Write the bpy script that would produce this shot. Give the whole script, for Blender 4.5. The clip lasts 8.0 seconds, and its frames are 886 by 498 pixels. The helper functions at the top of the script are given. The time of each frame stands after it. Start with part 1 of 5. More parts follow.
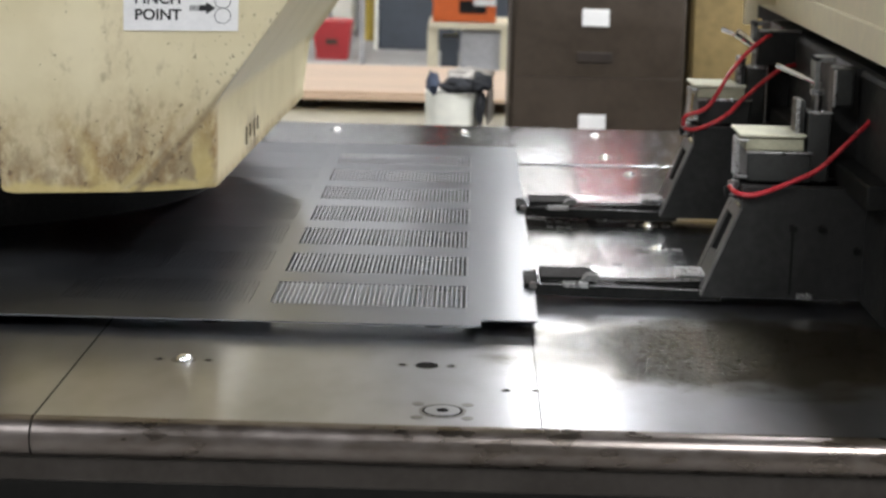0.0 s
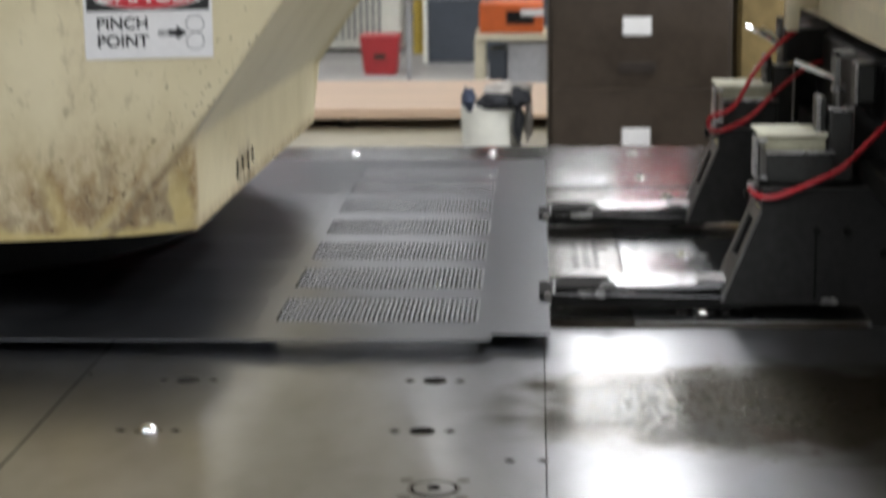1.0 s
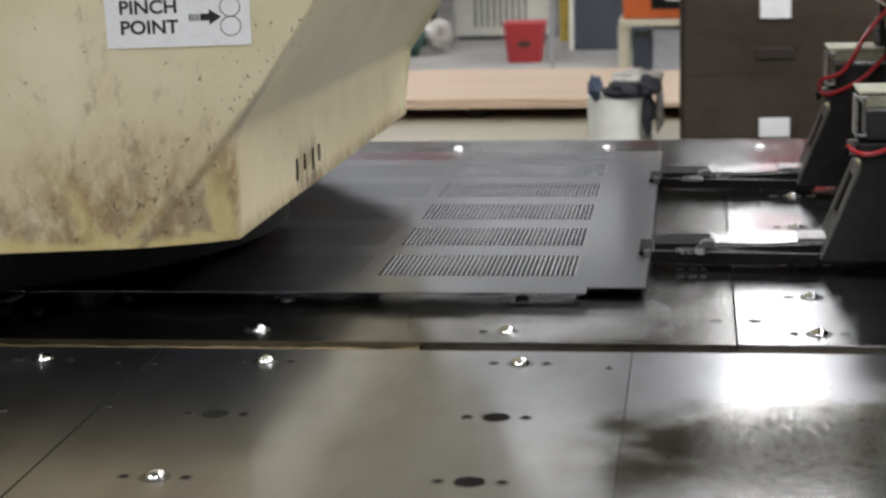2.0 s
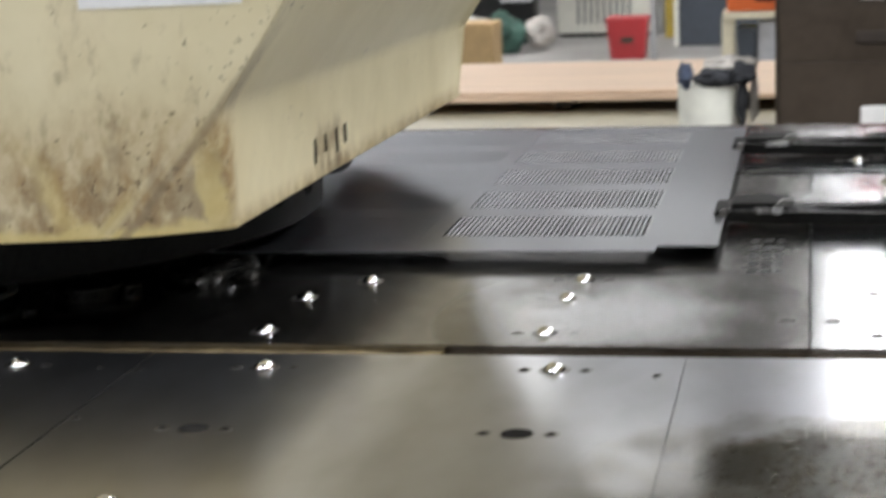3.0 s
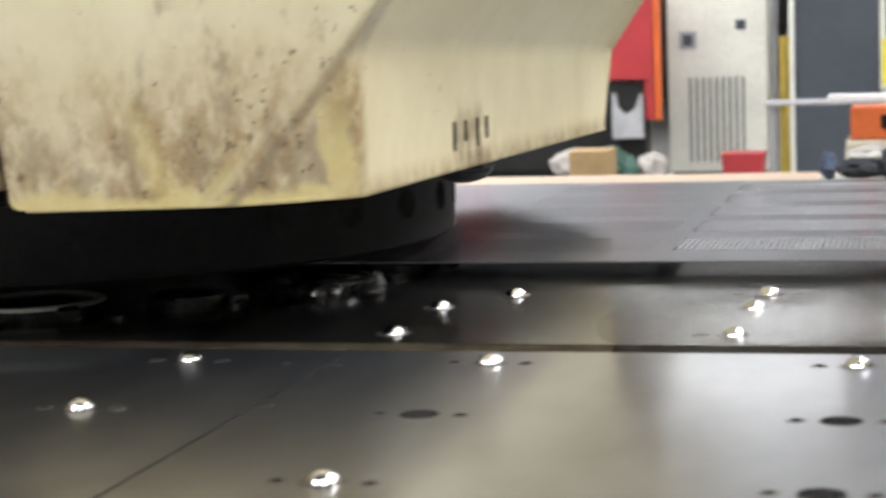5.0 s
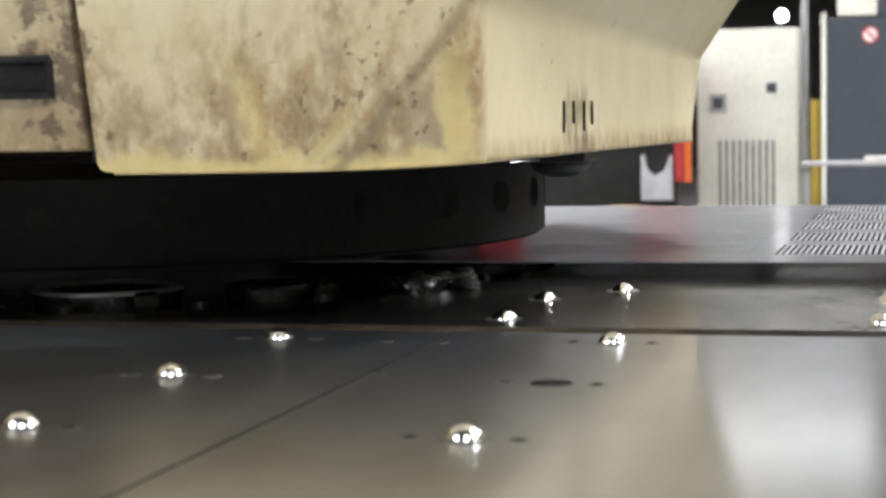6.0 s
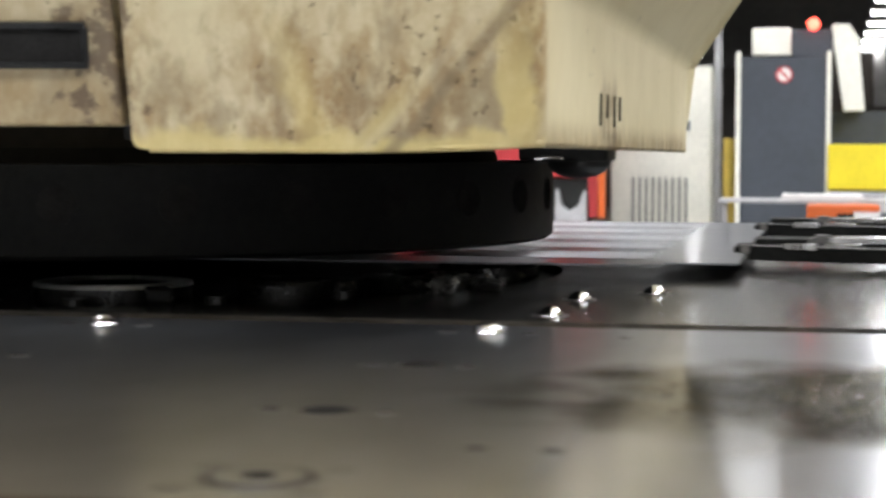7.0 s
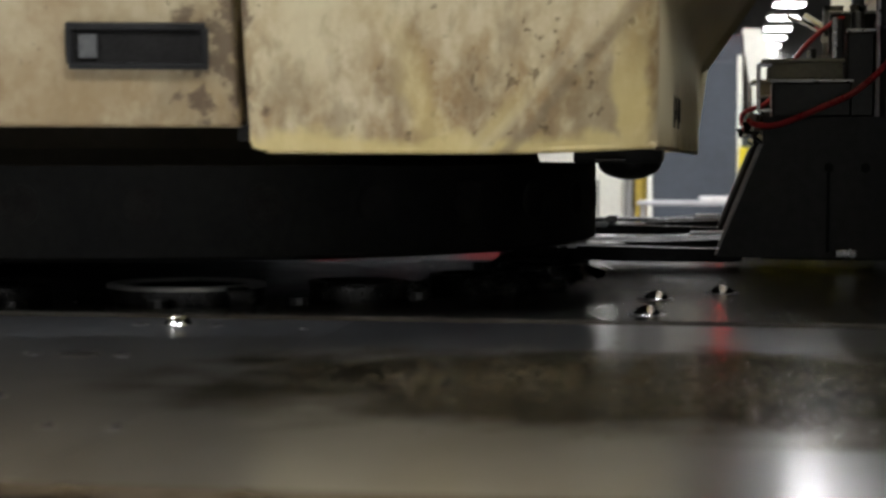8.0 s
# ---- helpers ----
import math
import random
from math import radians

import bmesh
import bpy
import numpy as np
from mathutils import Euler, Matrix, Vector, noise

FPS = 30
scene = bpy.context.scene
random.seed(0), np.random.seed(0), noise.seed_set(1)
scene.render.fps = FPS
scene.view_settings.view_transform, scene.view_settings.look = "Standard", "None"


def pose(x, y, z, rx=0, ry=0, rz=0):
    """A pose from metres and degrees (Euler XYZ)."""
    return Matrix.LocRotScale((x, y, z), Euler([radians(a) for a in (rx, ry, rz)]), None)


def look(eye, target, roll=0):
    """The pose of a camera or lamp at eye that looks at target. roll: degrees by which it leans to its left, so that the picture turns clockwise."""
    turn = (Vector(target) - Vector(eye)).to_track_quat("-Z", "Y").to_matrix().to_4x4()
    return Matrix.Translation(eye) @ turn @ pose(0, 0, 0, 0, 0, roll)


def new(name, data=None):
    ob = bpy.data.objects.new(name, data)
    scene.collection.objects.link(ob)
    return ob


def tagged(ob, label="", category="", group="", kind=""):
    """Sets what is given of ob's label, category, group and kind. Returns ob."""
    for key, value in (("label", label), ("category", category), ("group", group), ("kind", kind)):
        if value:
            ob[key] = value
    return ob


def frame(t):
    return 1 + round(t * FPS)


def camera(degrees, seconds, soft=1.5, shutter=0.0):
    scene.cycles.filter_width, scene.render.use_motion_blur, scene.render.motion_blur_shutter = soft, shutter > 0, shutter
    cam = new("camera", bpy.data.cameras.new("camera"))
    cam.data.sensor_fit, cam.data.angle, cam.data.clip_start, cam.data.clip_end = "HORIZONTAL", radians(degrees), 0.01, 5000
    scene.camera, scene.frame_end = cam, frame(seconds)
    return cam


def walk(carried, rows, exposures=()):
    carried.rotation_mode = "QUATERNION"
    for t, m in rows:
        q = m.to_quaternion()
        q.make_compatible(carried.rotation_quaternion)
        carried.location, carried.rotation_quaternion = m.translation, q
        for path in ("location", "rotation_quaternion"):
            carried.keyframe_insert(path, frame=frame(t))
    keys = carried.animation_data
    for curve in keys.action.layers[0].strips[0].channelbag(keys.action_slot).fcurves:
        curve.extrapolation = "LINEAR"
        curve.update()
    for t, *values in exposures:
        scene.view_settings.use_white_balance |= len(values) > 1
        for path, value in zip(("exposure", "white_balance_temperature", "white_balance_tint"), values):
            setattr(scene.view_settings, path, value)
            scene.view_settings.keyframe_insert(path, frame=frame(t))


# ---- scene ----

# ================= camera =================
cam = camera(27.0, 8.0, soft=2.6, shutter=0.5)
PATH = [
    (0, (0.381, -2.74, 0.599), (0.351, -0.782, 0.193), 1.3),
    (0.1, (0.3843, -2.7145, 0.598), (0.3503, -0.7567, 0.1906), 1.18),
    (0.2, (0.3878, -2.6884, 0.597), (0.357, -0.7314, 0.1859), 1.06),
    (0.3, (0.3917, -2.6612, 0.5961), (0.353, -0.706, 0.177), 0.94),
    (0.4, (0.3964, -2.6322, 0.5954), (0.346, -0.6777, 0.1743), 0.82),
    (0.5, (0.402, -2.601, 0.595), (0.34, -0.646, 0.178), 0.7),
    (0.6, (0.4088, -2.5675, 0.5948), (0.344, -0.6081, 0.1992), 0.43),
    (0.7, (0.4172, -2.5345, 0.5946), (0.3469, -0.5707, 0.2223), 0.15),
    (0.8, (0.4274, -2.5052, 0.5941), (0.3496, -0.5407, 0.2269), -0.13),
    (0.9, (0.44, -2.483, 0.593), (0.355, -0.52, 0.223), -0.4),
    (1, (0.454, -2.467, 0.586), (0.353, -0.509, 0.191), -0.6),
    (1.1, (0.4651, -2.4441, 0.5788), (0.3638, -0.491, 0.1602), -0.74),
    (1.2, (0.4732, -2.4136, 0.5742), (0.3827, -0.4627, 0.1431), -0.88),
    (1.3, (0.4795, -2.3787, 0.5715), (0.3947, -0.4283, 0.1369), -1.02),
    (1.4, (0.485, -2.3427, 0.5697), (0.3894, -0.3939, 0.1304), -1.16),
    (1.5, (0.491, -2.309, 0.568), (0.367, -0.359, 0.14), -1.3),
    (1.7, (0.507, -2.252, 0.563), (0.309, -0.306, 0.146), -1.5),
    (2.8, (0.589, -1.92, 0.502), (0.235, 0.013, 0.134), -1.9),
    (3, (0.587, -1.879, 0.48), (0.194, 0.042, 0.083), -2.4),
    (3.1, (0.5859, -1.8646, 0.4691), (0.1709, 0.0497, 0.0653), -2.35),
    (3.2, (0.584, -1.85, 0.457), (0.149, 0.061, 0.057), -2.3),
    (3.3, (0.5803, -1.8314, 0.4423), (0.1353, 0.0785, 0.0497), -2.17),
    (3.4, (0.576, -1.8105, 0.4262), (0.1153, 0.0947, 0.0286), -2.03),
    (3.5, (0.573, -1.79, 0.411), (0.1, 0.11, 0.005), -1.9),
    (3.6, (0.572, -1.772, 0.399), (0.091, 0.126, -0.009), -1.8),
    (3.7, (0.5701, -1.7548, 0.3925), (0.0857, 0.1432, -0.0112), -1.88),
    (3.8, (0.5667, -1.7383, 0.3895), (0.0827, 0.1632, 0.0023), -1.95),
    (3.9, (0.5619, -1.7229, 0.3884), (0.0784, 0.1799, 0.0071), -2.02),
    (4, (0.556, -1.709, 0.387), (0.072, 0.196, 0.016), -2.1),
    (4.1, (0.5491, -1.6969, 0.3836), (0.0618, 0.2107, 0.0321), -2.22),
    (4.2, (0.5413, -1.6864, 0.3768), (0.0517, 0.2246, 0.0475), -2.35),
    (4.3, (0.5326, -1.6772, 0.3651), (0.0444, 0.2374, 0.0551), -2.47),
    (4.4, (0.523, -1.669, 0.347), (0.045, 0.25, 0.047), -2.6),
    (4.5, (0.513, -1.661, 0.324), (0.035, 0.26, 0.034), -2.8),
    (4.6, (0.5039, -1.6513, 0.3056), (0.0274, 0.2692, 0.0147), -2.64),
    (4.8, (0.4868, -1.6284, 0.2828), (0.005, 0.294, 0.0137), -2.32),
    (5, (0.466, -1.606, 0.264), (-0.033, 0.318, 0.041), -2.0),
    (5.2, (0.439, -1.588, 0.238), (-0.1, 0.325, 0.018), -2.3),
    (6.3, (0.315, -1.485, 0.163), (-0.185, 0.448, 0.042), -0.4),
    (6.5, (0.287, -1.472, 0.154), (-0.204, 0.463, 0.042), -0.0),
    (6.6, (0.2741, -1.4675, 0.1487), (-0.2064, 0.4711, 0.0432), 0.02),
    (6.7, (0.2615, -1.4644, 0.1433), (-0.2114, 0.4764, 0.0453), 0.04),
    (6.8, (0.2484, -1.4624, 0.1386), (-0.2145, 0.4808, 0.0395), 0.06),
    (6.9, (0.2335, -1.4613, 0.1353), (-0.1965, 0.4896, 0.0389), 0.08),
    (7, (0.216, -1.461, 0.134), (-0.191, 0.494, 0.025), 0.1),
    (7.1, (0.1953, -1.4634, 0.1353), (-0.2128, 0.4916, 0.0293), -0.03),
    (7.2, (0.1735, -1.4692, 0.1377), (-0.2306, 0.4872, 0.0411), -0.17),
    (7.3, (0.153, -1.476, 0.139), (-0.237, 0.483, 0.042), -0.3),
    (7.4, (0.1355, -1.4816, 0.1375), (-0.2373, 0.4813, 0.0471), -0.2),
    (7.5, (0.119, -1.484, 0.136), (-0.248, 0.48, 0.047), -0.1),
    (7.6, (0.102, -1.475, 0.136), (-0.263, 0.489, 0.041), 0.2),
    (7.7, (0.0861, -1.4773, 0.1357), (-0.2609, 0.4895, 0.0434), 0.17),
    (7.8, (0.0742, -1.4834, 0.1347), (-0.2483, 0.4872, 0.04), 0.15),
    (7.9, (0.0643, -1.4921, 0.1335), (-0.2349, 0.4816, 0.0322), 0.12),
    (8, (0.0555, -1.502, 0.132), (-0.2375, 0.472, 0.027), 0.1),
]
walk(cam, [(t, look(eye, target, roll)) for t, eye, target, roll in PATH],
     exposures=[(0.0, 0.09), (0.9, -0.26), (1.7, -0.34), (2.8, -0.08), (4.0, 0.25), (4.6, 0.40), (6.5, 0.43), (7.2, 0.44), (8.0, 0.28)])
cam.data.dof.use_dof = True
cam.data.dof.focus_distance = 2.1
cam.data.dof.aperture_fstop = 12.0

# ================= world and lights =================
world = bpy.data.worlds.new("hall_air")
scene.world = world
world.use_nodes = True
world.node_tree.nodes["Background"].inputs[0].default_value = (0.60, 0.63, 0.68, 1)
world.node_tree.nodes["Background"].inputs[1].default_value = 0.065
scene.view_settings.exposure = 0.0


def ceiling_lamp_light(x, y, z, w, l, power):
    data = bpy.data.lights.new("lamp_light", "AREA")
    data.shape, data.size, data.size_y, data.energy = "RECTANGLE", w, l, power
    data.color = (0.925, 0.955, 1.0)
    ob = new("lamp_light", data)
    ob.matrix_world = pose(x, y, z)
    return ob


# the lamp at x 4.0 is added, unseen, to light the cover's right side
LAMPS = [(-2.2, -3.2), (1.6, -3.2), (-2.2, 1.4), (1.9, 1.6), (4.0, 0.2), (-2.9, 7.0), (3.4, 7.0), (-3.6, 10.6), (3.4, 10.6)]
LAMP_Z = 3.2
for lx, ly in LAMPS:
    ceiling_lamp_light(lx, ly, LAMP_Z - 0.03, 0.6, 1.6, (215 if lx == 4.0 else 110 if lx == 1.9 else 135) if ly < 5 else 68)

# ================= materials =================


def mat(name, color, rough=0.5, metal=0.0, var=0.12, scale=8.0, bump=0.0, bump_scale=60.0, rough_var=0.1, spec=0.5,
        stretch=(1, 1, 1), tint=None, coat=0.0, coat_rough=0.1):
    """A painted, plastic or metal surface with variation at two scales."""
    m = bpy.data.materials.new(name)
    m.use_nodes = True
    nt = m.node_tree
    n, link = nt.nodes, nt.links.new
    b = n["Principled BSDF"]
    tc = n.new("ShaderNodeTexCoord")
    mp = n.new("ShaderNodeMapping")
    mp.inputs["Scale"].default_value = stretch
    link(tc.outputs["Object"], mp.inputs["Vector"])
    big, fine = n.new("ShaderNodeTexNoise"), n.new("ShaderNodeTexNoise")
    for t, s, d in ((big, scale, 3), (fine, scale * 9, 2 if metal > 0.7 else 5)):
        t.inputs["Scale"].default_value, t.inputs["Detail"].default_value = s, d
        link(mp.outputs["Vector"], t.inputs["Vector"])
    mix = n.new("ShaderNodeMath")
    mix.operation = "MULTIPLY_ADD"
    mix.inputs[1].default_value = 0.45
    link(fine.outputs["Fac"], mix.inputs[0])
    half = n.new("ShaderNodeMath")
    half.operation = "MULTIPLY"
    half.inputs[1].default_value = 0.55
    link(big.outputs["Fac"], half.inputs[0])
    link(half.outputs[0], mix.inputs[2])
    ramp = n.new("ShaderNodeValToRGB")
    c0 = [max(0, c * (1 - var * 1.6)) for c in color]
    c1 = [min(1, c * (1 + var)) for c in color]
    if tint:
        c0 = [a * 0.5 + t * 0.5 for a, t in zip(c0, tint)]
    ramp.color_ramp.interpolation = "EASE"
    ramp.color_ramp.elements[0].position, ramp.color_ramp.elements[1].position = 0.26, 0.72
    ramp.color_ramp.elements[0].color, ramp.color_ramp.elements[1].color = (*c0, 1), (*c1, 1)
    link(mix.outputs[0], ramp.inputs["Fac"])
    link(ramp.outputs["Color"], b.inputs["Base Color"])
    b.inputs["Metallic"].default_value = metal
    b.inputs["Specular IOR Level"].default_value = spec
    b.inputs["Coat Weight"].default_value = coat
    b.inputs["Coat Roughness"].default_value = coat_rough
    rr = n.new("ShaderNodeMapRange")
    rr.inputs["From Min"].default_value, rr.inputs["From Max"].default_value = 0.3, 0.7
    rr.inputs["To Min"].default_value, rr.inputs["To Max"].default_value = max(0.03, rough - rough_var), min(1, rough + rough_var)
    link(mix.outputs[0], rr.inputs["Value"])
    link(rr.outputs["Result"], b.inputs["Roughness"])
    if bump:
        bn, bp = n.new("ShaderNodeTexNoise"), n.new("ShaderNodeBump")
        bn.inputs["Scale"].default_value, bn.inputs["Detail"].default_value = bump_scale, 5
        link(mp.outputs["Vector"], bn.inputs["Vector"])
        bp.inputs["Strength"].default_value, bp.inputs["Distance"].default_value = bump, 0.002
        link(bn.outputs["Fac"], bp.inputs["Height"])
        link(bp.outputs["Normal"], b.inputs["Normal"])
        link(bp.outputs["Normal"], b.inputs["Coat Normal"])
    return m


def glow(name, color, strength):
    m = bpy.data.materials.new(name)
    m.use_nodes = True
    b = m.node_tree.nodes["Principled BSDF"]
    b.inputs["Base Color"].default_value = (*color, 1)
    b.inputs["Emission Color"].default_value = (*color, 1)
    b.inputs["Emission Strength"].default_value = strength
    return m


STEEL = mat("worn_table_steel", (0.505, 0.52, 0.555), 0.293, 1.0, 0.12, 2.2, 0.0, 5, 0.008, stretch=(1, 0.5, 1), tint=(0.43, 0.43, 0.435), coat=0.75, coat_rough=0.13)
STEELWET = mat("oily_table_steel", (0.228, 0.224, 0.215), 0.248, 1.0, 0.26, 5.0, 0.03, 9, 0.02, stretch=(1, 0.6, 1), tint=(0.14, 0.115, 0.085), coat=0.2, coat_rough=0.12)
STEELCLEAN = mat("wiped_table_steel", (0.47, 0.473, 0.48), 0.18, 1.0, 0.07, 2.5, 0.03, 7, 0.05)
JAWSTEEL = mat("scuffed_jaw_steel", (0.62, 0.62, 0.63), 0.20, 1.0, 0.2, 25, 0.06, 40)
STEEL_EDGE = mat("polished_edge_steel", (0.17, 0.150, 0.140), 0.30, 1.0, 0.28, 7, 0.1, 40, 0.10, stretch=(0.5, 1, 1), tint=(0.12, 0.09, 0.06))
SHEET = mat("galvanised_sheet", (0.25, 0.261, 0.285), 0.33, 1.0, 0.06, 3, 0.03, 9, 0.035, coat=0.42, coat_rough=0.13)
# light caught by the second block's bars is put into this paler colour
BARSTEEL = mat("brightened_slot_bars", (0.34, 0.35, 0.37), 0.40, 1.0, 0.08, 30, 0.0, 8, 0.05)
CHROME = mat("bearing_ball_chrome", (0.85, 0.85, 0.86), 0.06, 1.0, 0.03, 30, rough_var=0.02)
SCREW = mat("screw_steel", (0.26, 0.25, 0.24), 0.35, 1.0, 0.2, 60)
HOLE = mat("oily_hole_black", (0.020, 0.019, 0.018), 0.8, 0.0, 0.3, 40, spec=0.1)
HOLE.node_tree.nodes["Principled BSDF"].inputs["IOR"].default_value = 1.0
BLACK = mat("black_oxide_tooling", (0.0105, 0.0105, 0.0098), 0.55, 0.0, 0.35, 14, 0.12, 60, spec=0.09)
WETBLACK = mat("oil_wet_black_steel", (0.014, 0.014, 0.013), 0.22, 0.0, 0.35, 20, 0.25, 45, 0.08, spec=0.4)
BLACKPAINT = mat("black_enamel", (0.017, 0.0168, 0.016), 0.45, 0.0, 0.3, 9, 0.1, 50, spec=0.25)
GREYPART = mat("grey_cast_part", (0.13, 0.13, 0.125), 0.45, 0.4, 0.3, 18, 0.1, 60)
BEIGE = mat("beige_plastic_cap", (0.30, 0.29, 0.205), 0.5, 0.0, 0.15, 20)
BEIGELID = mat("pale_cap_lid", (0.50, 0.49, 0.38), 0.5, 0.0, 0.15, 20)
REDTUBE = mat("red_air_hose", (0.38, 0.02, 0.03), 0.3, 0.0, 0.15, 40)
CREAM = mat("cream_machine_paint", (0.66, 0.60, 0.44), 0.42, 0.0, 0.08, 4, 0.05, 40)
WHITE = mat("white_vinyl", (0.78, 0.77, 0.75), 0.4, 0.0, 0.05, 20)
INK = mat("black_ink", (0.015, 0.015, 0.015), 0.45, 0.0, 0.1, 30)
SIGNRED = mat("sign_red", (0.55, 0.02, 0.03), 0.4, 0.0, 0.08, 30)
CONCRETE = mat("concrete_floor", (0.30, 0.29, 0.27), 0.55, 0.0, 0.25, 1.2, 0.1, 12)
WALL = mat("hall_wall_paint", (0.40, 0.39, 0.37), 0.7, 0.0, 0.15, 0.8)
CEIL = mat("grey_roof_deck", (0.22, 0.215, 0.21), 0.8, 0.0, 0.3, 0.9)
BENCH = mat("worn_bench_paint", (0.40, 0.36, 0.26), 0.5, 0.0, 0.18, 5, 0.05, 40)
BOARD = mat("pink_beige_board", (0.60, 0.44, 0.31), 0.65, 0.0, 0.10, 3, stretch=(0.4, 4, 4))
BROWN = mat("brown_cabinet_enamel", (0.042, 0.030, 0.020), 0.45, 0.0, 0.2, 5)
OCHRE = mat("ochre_panel", (0.24, 0.17, 0.065), 0.55, 0.0, 0.2, 4)
MACHINEWHITE = mat("off_white_enamel", (0.80, 0.79, 0.70), 0.45, 0.0, 0.08, 3)
SLATE = mat("slate_grey_enamel", (0.050, 0.060, 0.075), 0.5, 0.0, 0.12, 2)
YELLOW = mat("safety_yellow", (0.75, 0.60, 0.02), 0.45, 0.0, 0.08, 4)
ORANGE = mat("orange_toolbox", (0.62, 0.12, 0.02), 0.45, 0.0, 0.12, 6)
REDPAINT = mat("machine_red", (0.40, 0.03, 0.035), 0.4, 0.0, 0.12, 4)
CARD = mat("cardboard", (0.42, 0.28, 0.13), 0.75, 0.0, 0.15, 6)
GREYLIGHT = mat("light_grey_metal", (0.45, 0.45, 0.46), 0.4, 0.2, 0.15, 6)
CLOTHBLUE = mat("blue_grey_cloth", (0.055, 0.07, 0.11), 0.85, 0.0, 0.3, 25, 0.4, 120)
CLOTHDARK = mat("black_cloth", (0.025, 0.026, 0.03), 0.9, 0.0, 0.3, 25, 0.4, 120)
RAG = mat("pale_rag", (0.45, 0.42, 0.38), 0.9, 0.0, 0.2, 18, 0.4, 90)
GREENBAG = mat("dark_green_plastic", (0.03, 0.08, 0.06), 0.5, 0.0, 0.3, 12)
LAMPGLOW = glow("lamp_diffuser", (0.97, 0.97, 1.0), 9)
FARGLOW = glow("far_lamp_glow", (0.97, 0.98, 1.0), 15)
# next two: glow of panels added to brighten the table reflections
SOFTGLOW = glow("added_soft_panel_glow", (0.97, 0.98, 1.0), 2.8)
WIDEGLOW = glow("added_wide_panel_glow", (0.97, 0.98, 1.0), 4.2)
BEACON = glow("red_beacon_glow", (1.0, 0.08, 0.05), 6)

GREYAPRON = mat("stained_apron_steel", (0.030, 0.0255, 0.022), 0.42, 0.3, 0.35, 9, 0.15, 30, tint=(0.02, 0.014, 0.010))
CHEEKGREY = mat("worn_grey_cheek_steel", (0.17, 0.168, 0.16), 0.4, 0.7, 0.25, 20, 0.08, 60)
GREYCLAMP = mat("dark_grey_anodised", (0.030, 0.031, 0.029), 0.42, 0.3, 0.25, 20)
JAWTOP = mat("worn_jaw_steel", (0.42, 0.42, 0.42), 0.3, 0.9, 0.25, 20)
RINGSTEEL = mat("ground_die_steel", (0.72, 0.72, 0.70), 0.35, 0.7, 0.1, 12)
GRILLE = mat("grey_grille", (0.15, 0.15, 0.14), 0.5, 0.0, 0.1, 12)
GRIME = mat("yellow_brown_grime", (0.165, 0.128, 0.068), 0.8, 0.0, 0.35, 14, 0.5, 90, spec=0.15, tint=(0.06, 0.035, 0.015))
GRIMEDARK = mat("dark_oily_grime", (0.075, 0.058, 0.036), 0.7, 0.0, 0.5, 16, 0.5, 90, spec=0.25, tint=(0.10, 0.05, 0.015))
BROWNDARK = mat("dark_brown_recess", (0.028, 0.02, 0.015), 0.5, 0.0, 0.2, 9)
SWARF = mat("oily_metal_chips", (0.060, 0.058, 0.054), 0.28, 0.8, 0.4, 90, 0.9, 160)
YELLOWDULL = mat("dull_yellow_paint", (0.50, 0.36, 0.06), 0.5, 0.0, 0.15, 5)


